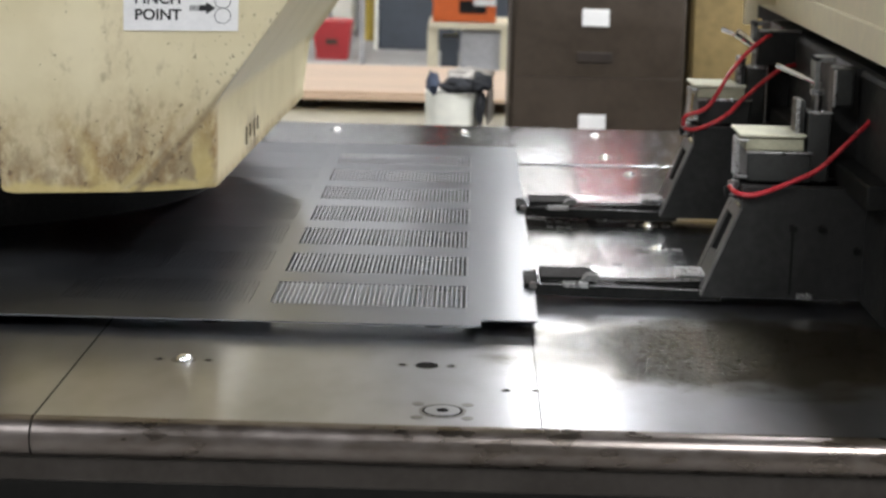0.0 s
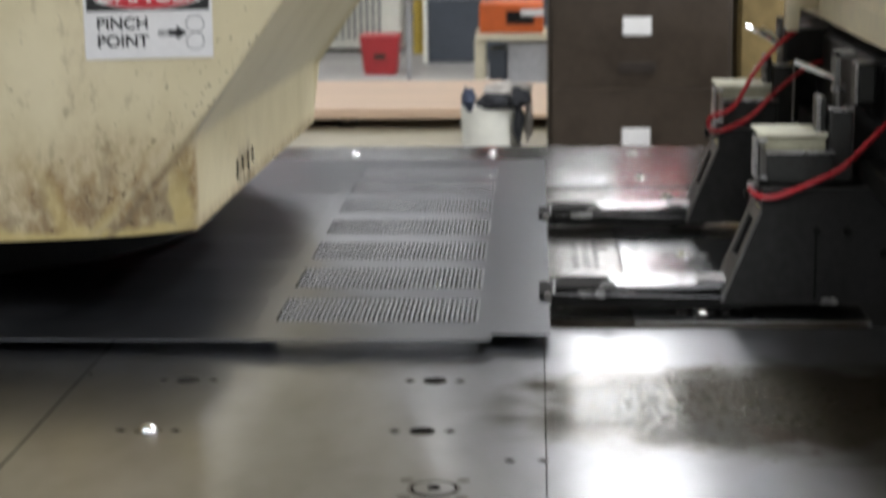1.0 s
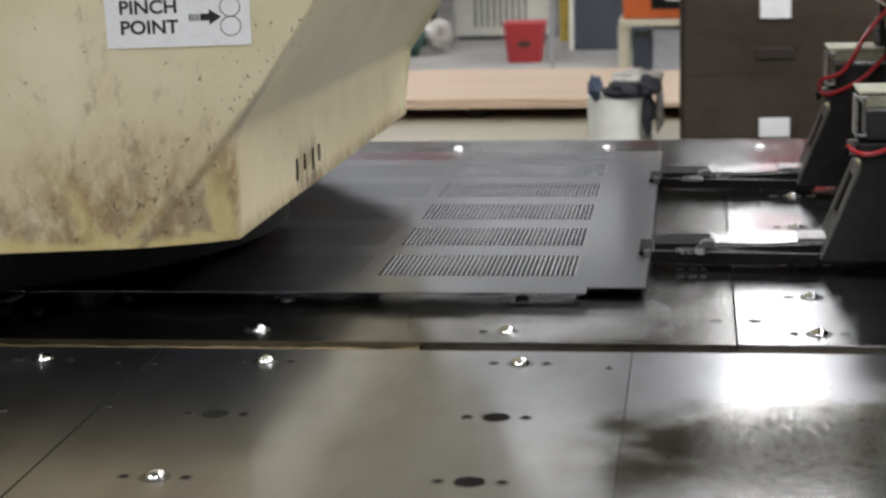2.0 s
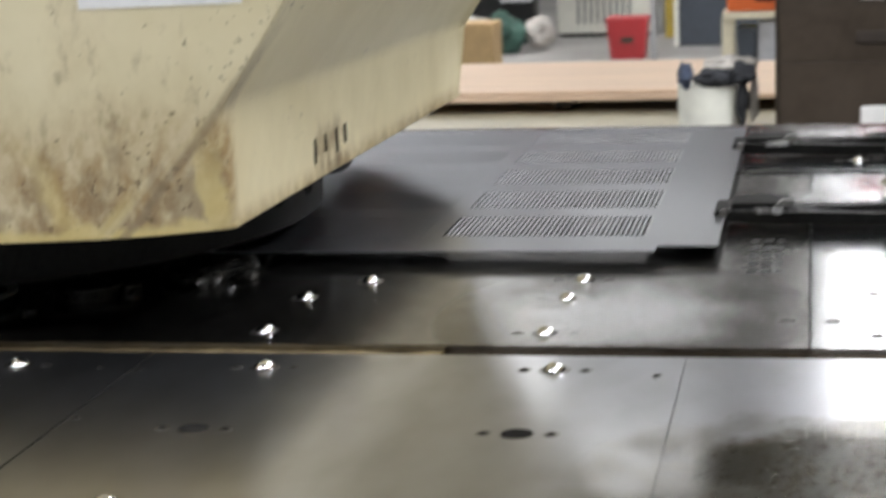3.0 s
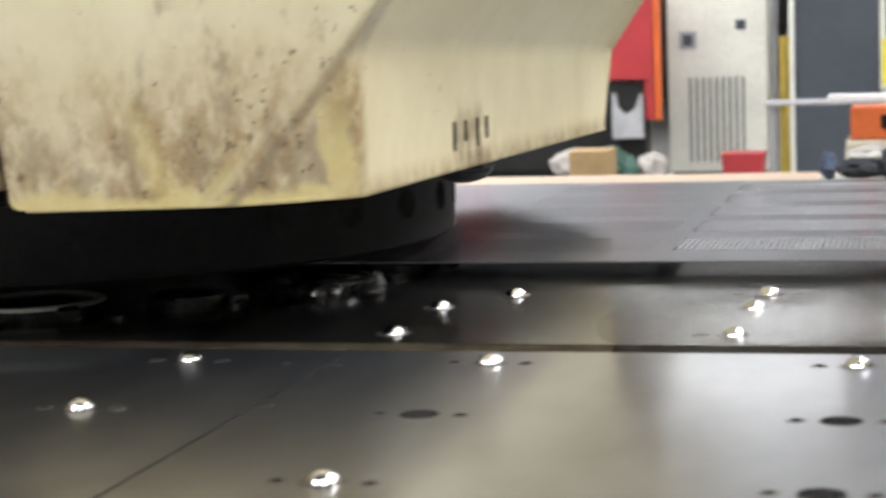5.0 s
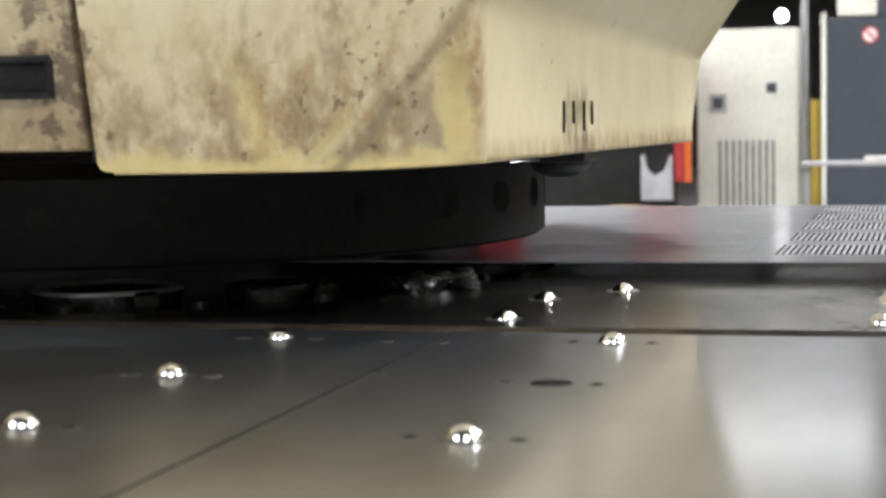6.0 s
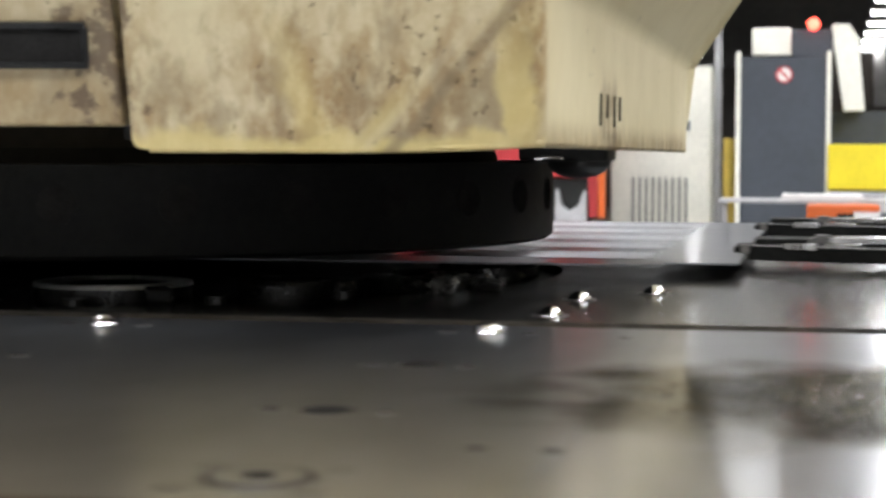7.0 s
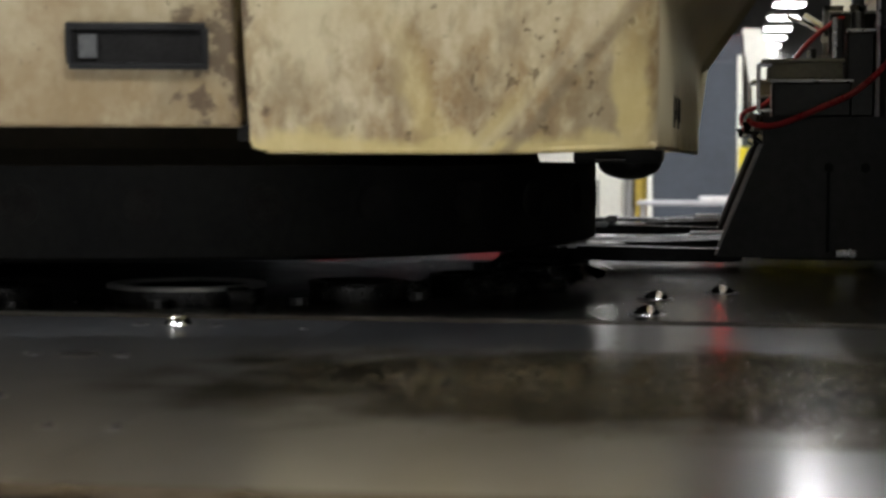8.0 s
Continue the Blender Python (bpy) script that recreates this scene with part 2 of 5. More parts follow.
def cover_paint():
    """Cream enamel with specks, a crease with painted shade, brown oil blotches low down and yellow primer at the lip.
    """
    m = bpy.data.materials.new("stained_cream_enamel")
    m.use_nodes = True
    nt = m.node_tree
    n, link = nt.nodes, nt.links.new
    b = n["Principled BSDF"]
    tc = n.new("ShaderNodeTexCoord")
    sep = n.new("ShaderNodeSeparateXYZ")
    link(tc.outputs["Object"], sep.inputs[0])

    def math_node(op, *args):
        k = n.new("ShaderNodeMath")
        k.operation = op
        for i, a in enumerate(args):
            if isinstance(a, (int, float)):
                k.inputs[i].default_value = a
            else:
                link(a, k.inputs[i])
        return k.outputs[0]

    def tex(scale, detail=5, stretch=(1, 1, 1), rough=0.6):
        mp, t = n.new("ShaderNodeMapping"), n.new("ShaderNodeTexNoise")
        mp.inputs["Scale"].default_value = stretch
        link(tc.outputs["Object"], mp.inputs["Vector"])
        link(mp.outputs["Vector"], t.inputs["Vector"])
        t.inputs["Scale"].default_value, t.inputs["Detail"].default_value, t.inputs["Roughness"].default_value = scale, detail, rough
        return t.outputs["Fac"]

    def ramp(x, lo, hi, a=0.0, c=1.0):
        k = n.new("ShaderNodeMapRange")
        k.interpolation_type = "SMOOTHSTEP"
        for i, v in ((1, lo), (2, hi), (3, a), (4, c)):
            k.inputs[i].default_value = v
        link(x, k.inputs[0])
        return k.outputs[0]

    def blend(f, a, c):
        k = n.new("ShaderNodeMix")
        k.data_type = "RGBA"
        link(f, k.inputs[0])
        for i, v in ((6, a), (7, c)):
            if isinstance(v, tuple):
                k.inputs[i].default_value = (*v, 1)
            else:
                link(v, k.inputs[i])
        return k.outputs[2]

    z, x = sep.outputs["Z"], sep.outputs["X"]
    front_side = ramp(sep.outputs["Y"], -0.118, -0.090, 1.0, 0.0)
    tone = ramp(tex(5, 5), 0.3, 0.7)
    base = blend(tone, (0.59, 0.515, 0.32), (0.68, 0.605, 0.40))
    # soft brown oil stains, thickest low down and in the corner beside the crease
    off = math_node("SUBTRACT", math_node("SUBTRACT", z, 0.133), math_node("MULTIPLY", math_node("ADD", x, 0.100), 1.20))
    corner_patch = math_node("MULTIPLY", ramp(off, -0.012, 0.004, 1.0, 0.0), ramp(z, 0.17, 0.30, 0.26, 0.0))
    near_crease = ramp(math_node("ABSOLUTE", math_node("ADD", x, 0.075)), 0.02, 0.15, 0.09, 0.0)
    low = ramp(z, 0.135, 0.30, 0.34, -0.14)
    lowrim = ramp(z, 0.135, 0.160, 1.0, 0.0)
    side_run = math_node("MULTIPLY", ramp(tex(60, 3, (1, 1, 0.12), 0.5), 0.5, 0.7), ramp(z, 0.136, 0.160, 0.12, 0.0))
    where = math_node("ADD", front_side, math_node("MULTIPLY", math_node("SUBTRACT", 1.0, front_side),
                                                   math_node("ADD", 0.08, math_node("MAXIMUM", math_node("MULTIPLY", lowrim, 0.6), side_run))))
    soft = math_node("ADD", math_node("ADD", math_node("ADD", tex(11, 6, (1, 1, 0.55), 0.6), near_crease), low), corner_patch)
    grunge = math_node("MULTIPLY", ramp(tex(30, 4, (1, 1, 0.5), 0.55), 0.34, 0.62, 0.50, 1.0), ramp(tex(95, 5, (1, 1, 0.7), 0.65), 0.32, 0.60, 0.55, 1.0))
    f1 = math_node("MULTIPLY", math_node("MULTIPLY", ramp(soft, 0.37, 0.88), where), grunge)
    base = blend(math_node("MULTIPLY", f1, 0.92), base, (0.27, 0.168, 0.064))
    streak = math_node("ADD", math_node("ADD", tex(52, 5, (1, 1, 0.40), 0.60), math_node("MULTIPLY", near_crease, 0.8)), math_node("MULTIPLY", low, 0.40))
    f2 = math_node("MULTIPLY", ramp(streak, 0.55, 0.76), where)
    base = blend(math_node("MULTIPLY", f2, 0.50), base, (0.15, 0.095, 0.042))
    # dark splashes scattered along the crease
    along = ramp(math_node("ABSOLUTE", math_node("SUBTRACT", off, 0.02)), 0.02, 0.17, 0.10, -0.02)
    grime_spots = math_node("ADD", math_node("ADD", tex(120, 3, (1, 1, 0.75), 0.55), along), math_node("MULTIPLY", low, 0.10))
    f7 = math_node("MULTIPLY", ramp(grime_spots, 0.715, 0.77), front_side)
    base = blend(math_node("MULTIPLY", f7, 0.70), base, (0.075, 0.045, 0.018))
    # oily runs around the drain slots
    by_slots = ramp(math_node("ABSOLUTE", math_node("SUBTRACT", sep.outputs["Y"], 0.262)), 0.055, 0.115, 0.16, -0.30)
    f8 = math_node("MULTIPLY", ramp(math_node("ADD", tex(70, 5, (1, 1, 0.35), 0.65), by_slots), 0.53, 0.72), ramp(z, 0.175, 0.215, 1.0, 0.0))
    base = blend(math_node("MULTIPLY", f8, 0.7), base, (0.16, 0.10, 0.045))
    # the access panel is browner all over
    f9 = math_node("MULTIPLY", ramp(x, -0.296, -0.288, 1.0, 0.0), ramp(tex(16, 6, (1, 1, 1), 0.6), 0.34, 0.66, 0.25, 0.88))
    base = blend(f9, base, (0.33, 0.23, 0.110))
    # smudges by the small window
    hand = ramp(math_node("ABSOLUTE", math_node("ADD", x, 0.308)), 0.010, 0.065, 0.22, -0.20)
    f6 = math_node("MULTIPLY", ramp(math_node("ADD", tex(42, 6, (1, 1, 1), 0.65), hand), 0.62, 0.74), ramp(z, 0.24, 0.34, 1.0, 0.0))
    base = blend(math_node("MULTIPLY", f6, 0.85), base, (0.10, 0.062, 0.034))
    # yellow primer: the lower lip, the corner and one run beside the crease
    wob = math_node("MULTIPLY", math_node("SUBTRACT", tex(22, 4), 0.5), 0.030)
    xw = math_node("ADD", x, wob)
    slant = math_node("MULTIPLY", math_node("SUBTRACT", z, 0.133), 0.36)
    run = ramp(math_node("ABSOLUTE", math_node("ADD", math_node("ADD", xw, 0.147), slant)), 0.002, 0.018, 0.55, 0.0)
    beside = math_node("MULTIPLY", ramp(math_node("ABSOLUTE", math_node("SUBTRACT", off, 0.026)), 0.004, 0.018, 0.55, 0.0), ramp(z, 0.15, 0.20, 1.0, 0.0))
    corner = ramp(math_node("ABSOLUTE", math_node("ADD", xw, 0.006)), 0.008, 0.017, 0.85, 0.0)
    lip = ramp(math_node("ADD", z, math_node("MULTIPLY", wob, 1.4)), 0.136, 0.150, 0.85, 0.0)
    col = math_node("MULTIPLY", math_node("MAXIMUM", math_node("MAXIMUM", run, beside), corner), ramp(z, 0.16, 0.26, 1.0, 0.0))
    f3 = math_node("MULTIPLY", math_node("MAXIMUM", col, lip), math_node("ADD", 0.10, math_node("MULTIPLY", front_side, 0.75)))
    base = blend(f3, base, (0.60, 0.48, 0.19))
    # the crease, lower lip to shoulder: painted shade line, painted lit ridge beside it
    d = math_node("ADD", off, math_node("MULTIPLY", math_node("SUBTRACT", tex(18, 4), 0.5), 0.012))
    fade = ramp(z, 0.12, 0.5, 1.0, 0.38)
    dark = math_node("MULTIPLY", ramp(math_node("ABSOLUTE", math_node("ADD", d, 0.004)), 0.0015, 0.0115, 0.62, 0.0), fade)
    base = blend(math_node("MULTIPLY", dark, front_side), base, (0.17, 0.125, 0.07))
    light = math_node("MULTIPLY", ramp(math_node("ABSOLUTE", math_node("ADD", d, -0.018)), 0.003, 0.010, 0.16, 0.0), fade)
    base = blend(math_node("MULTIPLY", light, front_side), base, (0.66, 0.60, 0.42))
    # oil that ran from the drain slots
    slot_run = math_node("MULTIPLY", ramp(math_node("ABSOLUTE", math_node("SUBTRACT", sep.outputs["Y"], 0.27)), 0.03, 0.14, 1.0, 0.0), ramp(z, 0.150, 0.190, 1.0, 0.0))
    rim_run = math_node("MULTIPLY", ramp(z, 0.136, 0.150, 0.9, 0.0), ramp(sep.outputs["Y"], 0.1, 0.5))
    f8 = math_node("MULTIPLY", math_node("MAXIMUM", slot_run, rim_run), ramp(tex(70, 5, (1, 1, 0.45), 0.65), 0.48, 0.66))
    base = blend(math_node("MULTIPLY", math_node("MULTIPLY", f8, 0.85), math_node("SUBTRACT", 1.0, front_side)), base, (0.11, 0.075, 0.035))
    # small dark specks and chips
    f5 = ramp(tex(95, 3, (1, 1, 1), 0.55), 0.70, 0.75)
    base = blend(math_node("MULTIPLY", f5, 0.75), base, (0.14, 0.10, 0.06))
    link(base, b.inputs["Base Color"])
    link(ramp(f1, 0, 1, 0.42, 0.62), b.inputs["Roughness"])
    bp = n.new("ShaderNodeBump")
    bp.inputs["Strength"].default_value, bp.inputs["Distance"].default_value = 0.12, 0.002
    link(tex(30, 5), bp.inputs["Height"])
    link(bp.outputs["Normal"], b.inputs["Normal"])
    return m


def oil_film(masked=True, centre_at=(0.79, -0.46), radii=(0.47, 0.22), ripple=0.15, stain=(0.66, 0.62, 0.53), gloss=0.10, soft_edge=(1.02, 1.42), ior=1.45, body=0.07):
    """A thin clear brown film that thins out towards its rim: it mirrors at a low angle and tints what lies under it."""
    m = bpy.data.materials.new("oil_film" if masked else "clear_oil_drop")
    m.use_nodes = True
    nt = m.node_tree
    n, link = nt.nodes, nt.links.new
    n.remove(n["Principled BSDF"])
    tr, gl, mx, fr = n.new("ShaderNodeBsdfTransparent"), n.new("ShaderNodeBsdfGlossy"), n.new("ShaderNodeMixShader"), n.new("ShaderNodeFresnel")
    gl.inputs["Roughness"].default_value = gloss
    fr.inputs["IOR"].default_value = ior
    tc, ns, bp, edge = n.new("ShaderNodeTexCoord"), n.new("ShaderNodeTexNoise"), n.new("ShaderNodeBump"), n.new("ShaderNodeTexNoise")
    ns.inputs["Scale"].default_value, ns.inputs["Detail"].default_value = 120, 2
    edge.inputs["Scale"].default_value, edge.inputs["Detail"].default_value = 14, 6
    link(tc.outputs["Object"], ns.inputs["Vector"])
    link(tc.outputs["Object"], edge.inputs["Vector"])
    bp.inputs["Distance"].default_value = 0.003
    sx, calm = n.new("ShaderNodeSeparateXYZ"), n.new("ShaderNodeMapRange")
    calm.interpolation_type = "SMOOTHSTEP"
    link(tc.outputs["Object"], sx.inputs[0])
    link(sx.outputs["X"], calm.inputs[0])
    # smooth where the film is thin, rippled where it stands thicker
    for i, v in ((1, centre_at[0] - 0.66 * radii[0]), (2, centre_at[0] - 0.36 * radii[0]), (3, ripple * 0.05), (4, ripple)):
        calm.inputs[i].default_value = v
    link(calm.outputs[0], bp.inputs["Strength"])
    drops = n.new("ShaderNodeMapRange")
    drops.interpolation_type = "SMOOTHSTEP"
    for i, v in ((1, 0.53), (2, 0.72), (3, 0.0), (4, 1.0)):
        drops.inputs[i].default_value = v
    link(ns.outputs["Fac"], drops.inputs[0])
    link(drops.outputs[0], bp.inputs["Height"])
    link(bp.outputs["Normal"], gl.inputs["Normal"])
    mp, ln, ad, mk = n.new("ShaderNodeMapping"), n.new("ShaderNodeVectorMath"), n.new("ShaderNodeMath"), n.new("ShaderNodeMapRange")
    mp.inputs["Location"].default_value = (-centre_at[0] / radii[0], -centre_at[1] / radii[1], 0)
    mp.inputs["Scale"].default_value = (1 / radii[0], 1 / radii[1], 0)
    link(tc.outputs["Object"], mp.inputs["Vector"])
    ln.operation = "LENGTH"
    link(mp.outputs["Vector"], ln.inputs[0])
    ad.operation = "MULTIPLY_ADD"
    link(edge.outputs["Fac"], ad.inputs[0])
    ad.inputs[1].default_value = 0.9
    link(ln.outputs["Value"], ad.inputs[2])
    mk.interpolation_type = "SMOOTHSTEP"
    for i, v in ((1, soft_edge[0]), (2, soft_edge[1]), (3, 1.0), (4, 0.0)):
        mk.inputs[i].default_value = v
    link(ad.outputs[0], mk.inputs[0])
    tint = n.new("ShaderNodeMix")
    tint.data_type = "RGBA"
    tint.inputs[6].default_value, tint.inputs[7].default_value = (1, 1, 1, 1), (*stain, 1)
    # thin and nearly clear at the end where it has run dry
    dry, wet = n.new("ShaderNodeMapRange"), n.new("ShaderNodeMath")
    dry.interpolation_type = "SMOOTHSTEP"
    for i, v in ((1, centre_at[0] - 0.97 * radii[0]), (2, centre_at[0] - 0.70 * radii[0]), (3, 0.0 if body else 1.0), (4, 1.0)):
        dry.inputs[i].default_value = v
    link(sx.outputs["X"], dry.inputs[0])
    wet.operation = "MULTIPLY"
    link(mk.outputs[0], wet.inputs[0])
    link(dry.outputs[0], wet.inputs[1])
    link(wet.outputs[0], tint.inputs[0])
    link(tint.outputs[2], tr.inputs[0])
    f = n.new("ShaderNodeMath")
    f.operation = "MULTIPLY"
    link(fr.outputs[0], f.inputs[0])
    link(wet.outputs[0], f.inputs[1])
    link(f.outputs[0] if masked else fr.outputs[0], mx.inputs[0])
    if not masked:
        nt.links.remove(tr.inputs[0].links[0])
        tr.inputs[0].default_value = (0.93, 0.9, 0.84, 1)
    # the oil itself is a little cloudy
    df, bodymix, amount = n.new("ShaderNodeBsdfDiffuse"), n.new("ShaderNodeMixShader"), n.new("ShaderNodeMath")
    df.inputs[0].default_value = (0.20, 0.155, 0.085, 1)
    amount.operation = "MULTIPLY"
    thick = n.new("ShaderNodeMapRange")
    thick.interpolation_type = "SMOOTHSTEP"
    for i, v in ((1, centre_at[0] - 0.35 * radii[0]), (2, centre_at[0] + 0.25 * radii[0]), (3, body * 0.15), (4, body)):
        thick.inputs[i].default_value = v
    link(sx.outputs["X"], thick.inputs[0])
    link(thick.outputs[0], amount.inputs[1])
    link(mk.outputs[0], amount.inputs[0])
    link(amount.outputs[0], bodymix.inputs[0])
    link(tr.outputs[0], bodymix.inputs[1])
    link(df.outputs[0], bodymix.inputs[2])
    link(bodymix.outputs[0] if masked else tr.outputs[0], mx.inputs[1])
    link(gl.outputs[0], mx.inputs[2])
    link(mx.outputs[0], n["Material Output"].inputs["Surface"])
    return m


COVERPAINT = cover_paint()
OILFILM = oil_film()
OILSTAIN = oil_film(True, (0.385, 0.09), (0.16, 0.20), 0.03, (0.48, 0.45, 0.38), 0.25, (0.70, 1.60), 1.04, 0.0)
OILDROP = oil_film(False, gloss=0.04)

# ================= geometry helpers =================


def box(bm, x0, x1, y0, y1, z0, z1, bevel=0.0, seg=2):
    r = bmesh.ops.create_cube(bm, size=1, matrix=Matrix.Translation(((x0 + x1) / 2, (y0 + y1) / 2, (z0 + z1) / 2))
                              @ Matrix.Diagonal((abs(x1 - x0), abs(y1 - y0), abs(z1 - z0), 1)))
    if bevel:
        edges = list({e for v in r["verts"] for e in v.link_edges})
        bmesh.ops.bevel(bm, geom=edges, offset=bevel, segments=seg, profile=0.5, affect="EDGES")
    return bm


def cyl(bm, a, b, r0, r1=None, n=20, caps=True):
    a, b = Vector(a), Vector(b)
    m = Matrix.Translation((a + b) / 2) @ (b - a).to_track_quat("Z", "Y").to_matrix().to_4x4()
    bmesh.ops.create_cone(bm, cap_ends=caps, segments=n, radius1=r0, radius2=r0 if r1 is None else r1, depth=(b - a).length, matrix=m)
    return bm


def ball(bm, c, r, sx=1, sy=1, sz=1, u=20, v=12):
    bmesh.ops.create_uvsphere(bm, u_segments=u, v_segments=v, radius=r, matrix=Matrix.Translation(c) @ Matrix.Diagonal((sx, sy, sz, 1)))
    return bm


def prism(bm, outline, y0, y1):
    """An outline in x and z, drawn out along y."""
    a = [bm.verts.new((x, y0, z)) for x, z in outline]
    b = [bm.verts.new((x, y1, z)) for x, z in outline]
    k = len(outline)
    bm.faces.new(a)
    bm.faces.new(b[::-1])
    for i in range(k):
        bm.faces.new((a[(i + 1) % k], a[i], b[i], b[(i + 1) % k]))
    return bm


def slab(bm, outline, z0, z1):
    """An outline in x and y, drawn out along z."""
    a = [bm.verts.new((x, y, z0)) for x, y in outline]
    b = [bm.verts.new((x, y, z1)) for x, y in outline]
    k = len(outline)
    bm.faces.new(a[::-1])
    bm.faces.new(b)
    for i in range(k):
        bm.faces.new((a[i], a[(i + 1) % k], b[(i + 1) % k], b[i]))
    return bm


def tube(bm, points, r, n=10):
    """A hose along a smooth line through points."""
    pts = []
    P = [Vector(p) for p in points]
    for i in range(len(P) - 1):
        p0, p1, p2, p3 = P[max(i - 1, 0)], P[i], P[i + 1], P[min(i + 2, len(P) - 1)]
        for s in range(8):
            t = s / 8
            pts.append(0.5 * (2 * p1 + (p2 - p0) * t + (2 * p0 - 5 * p1 + 4 * p2 - p3) * t * t + (3 * p1 - p0 - 3 * p2 + p3) * t ** 3))
    pts.append(P[-1])
    rings = []
    for i, p in enumerate(pts):
        d = (pts[min(i + 1, len(pts) - 1)] - pts[max(i - 1, 0)]).normalized()
        q = d.to_track_quat("Z", "Y")
        rings.append([bm.verts.new(p + q @ Vector((r * math.cos(2 * math.pi * k / n), r * math.sin(2 * math.pi * k / n), 0))) for k in range(n)])
    for a, b in zip(rings, rings[1:]):
        for k in range(n):
            bm.faces.new((a[k], a[(k + 1) % n], b[(k + 1) % n], b[k]))
    bm.faces.new(rings[0][::-1])
    bm.faces.new(rings[-1])
    return bm


def mesh_of(bm, name, material, smooth=False):
    bmesh.ops.recalc_face_normals(bm, faces=bm.faces)
    me = bpy.data.meshes.new(name)
    bm.to_mesh(me)
    bm.free()
    me.materials.append(material)
    if smooth:
        me.shade_smooth()
        me.set_sharp_from_angle(angle=radians(21.5))
    return me


def part(name, bm, material, parent, label="", smooth=True):
    ob = new(name, mesh_of(bm, name, material, smooth))
    ob.parent = parent
    if label:
        ob["label"] = label
    return ob


def thing(name, label, category, group="", kind="", at=(0, 0, 0)):
    ob = new(name)
    ob.location = at
    ob.empty_display_size = 0.05
    return tagged(ob, label, category, group, kind)


def solid(name, bm, material, label, category="", group="", kind="", smooth=True):
    return tagged(new(name, mesh_of(bm, name, material, smooth)), label, category, group, kind)


def lettering(name, text, size, m, material, parent, extrude=0.0003):
    cu = bpy.data.curves.new(name, "FONT")
    cu.body, cu.size, cu.extrude, cu.align_x, cu.align_y = text, size, extrude, "CENTER", "CENTER"
    cu.offset = size * 0.022
    tmp = bpy.data.objects.new(name + "_tmp", cu)
    scene.collection.objects.link(tmp)
    bpy.context.view_layer.update()
    me = bpy.data.meshes.new_from_object(tmp)
    bpy.data.objects.remove(tmp)
    me.materials.clear()
    me.materials.append(material)
    ob = new(name, me)
    ob.parent = parent
    ob.matrix_local = m
    return ob


B = bmesh.new

# ================= hall =================
FLOOR = -0.9
solid("floor", box(B(), -14, 16, -7, 45, FLOOR - 0.2, FLOOR), CONCRETE, "grey concrete workshop floor with stains", "floor", kind="structure")
solid("wall_north", box(B(), -14, 16, 45, 45.3, FLOOR, 4.6), WALL, "far grey hall wall", "wall", kind="structure")
solid("wall_south", box(B(), -14, 16, -7.3, -7, FLOOR, 4.6), WALL, "plain grey hall wall", "wall", kind="structure")
solid("wall_west", box(B(), -14.3, -14, -7, 45, FLOOR, 4.6), WALL, "plain grey hall wall", "wall", kind="structure")
solid("wall_east", box(B(), 16, 16.3, -7, 45, FLOOR, 4.6), WALL, "plain grey hall wall", "wall", kind="structure")
solid("ceiling", box(B(), -14, 16, -7, 45, 4.6, 4.8), CEIL, "grey roof deck of the hall", "ceiling", kind="structure")


def ceiling_lamp_or_panel(x, y, z, w, l, material):
    lamp = thing("ceiling_lamp_or_panel", "white rectangular ceiling lamp or added light panel, lit", "lamp", "ceiling lamps", at=(x, y, z))
    part("housing", box(B(), -w / 2 - 0.03, w / 2 + 0.03, -l / 2 - 0.03, l / 2 + 0.03, 0.0, 0.08, 0.01), MACHINEWHITE, lamp)
    part("diffuser", box(B(), -w / 2, w / 2, -l / 2, l / 2, -0.02, -0.002), material, lamp)
    part("rod", cyl(B(), (0, 0, 0.08), (0, 0, 4.6 - z), 0.01), GREYLIGHT, lamp)
    return lamp


for lx, ly in LAMPS:
    ceiling_lamp_or_panel(lx, ly, LAMP_Z, 0.6, 1.6, LAMPGLOW)

# ================= punch press: fixed centre table and lower turret =================
TCX, TCY, TR = -0.574, 0.478, 0.50      # turret axis and radius


def arc_points(cx, cy, r, a0, a1, n):
    return [(cx + r * math.cos(radians(a0 + (a1 - a0) * i / n)), cy + r * math.sin(radians(a0 + (a1 - a0) * i / n))) for i in range(n + 1)]


def ball_transfer(parent, x, y, r=0.0118, screws=True, empty=False, turn=0.0):
    """A steel ball in a flush socket with two mounting screws; an empty one is a bare hole."""
    z = 0.0
    rim = B()
    bmesh.ops.create_circle(rim, cap_ends=False, segments=24, radius=0.0148, matrix=Matrix.Translation((x, y, z + 0.0006)))
    inner = bmesh.ops.create_circle(rim, cap_ends=False, segments=24, radius=0.0160, matrix=Matrix.Translation((x, y, z + 0.0003)))
    bmesh.ops.bridge_loops(rim, edges=rim.edges[:])
    socket = part("socket", rim, SCREW, parent)
    part("well", cyl(B(), (x, y, z - 0.012), (x, y, z + 0.0007), 0.0150 if not empty else 0.0138, n=24), HOLE if empty else SCREW, parent)
    if not empty:
        part("bearing_ball", ball(B(), (x, y, z - 0.0035), r), CHROME, parent, "bright steel ball")
    if screws:
        for s in (-1, 1):
            sx, sy = x + s * 0.030 * math.cos(turn), y + s * 0.030 * math.sin(turn)
            part("screw", cyl(B(), (sx, sy, z - 0.004), (sx, sy, z + 0.0004), 0.0075, 0.0072, n=14), SCREW, parent)
            part("screw_socket", cyl(B(), (sx, sy, z + 0.0002), (sx, sy, z + 0.0007), 0.0042, n=6), HOLE, parent)


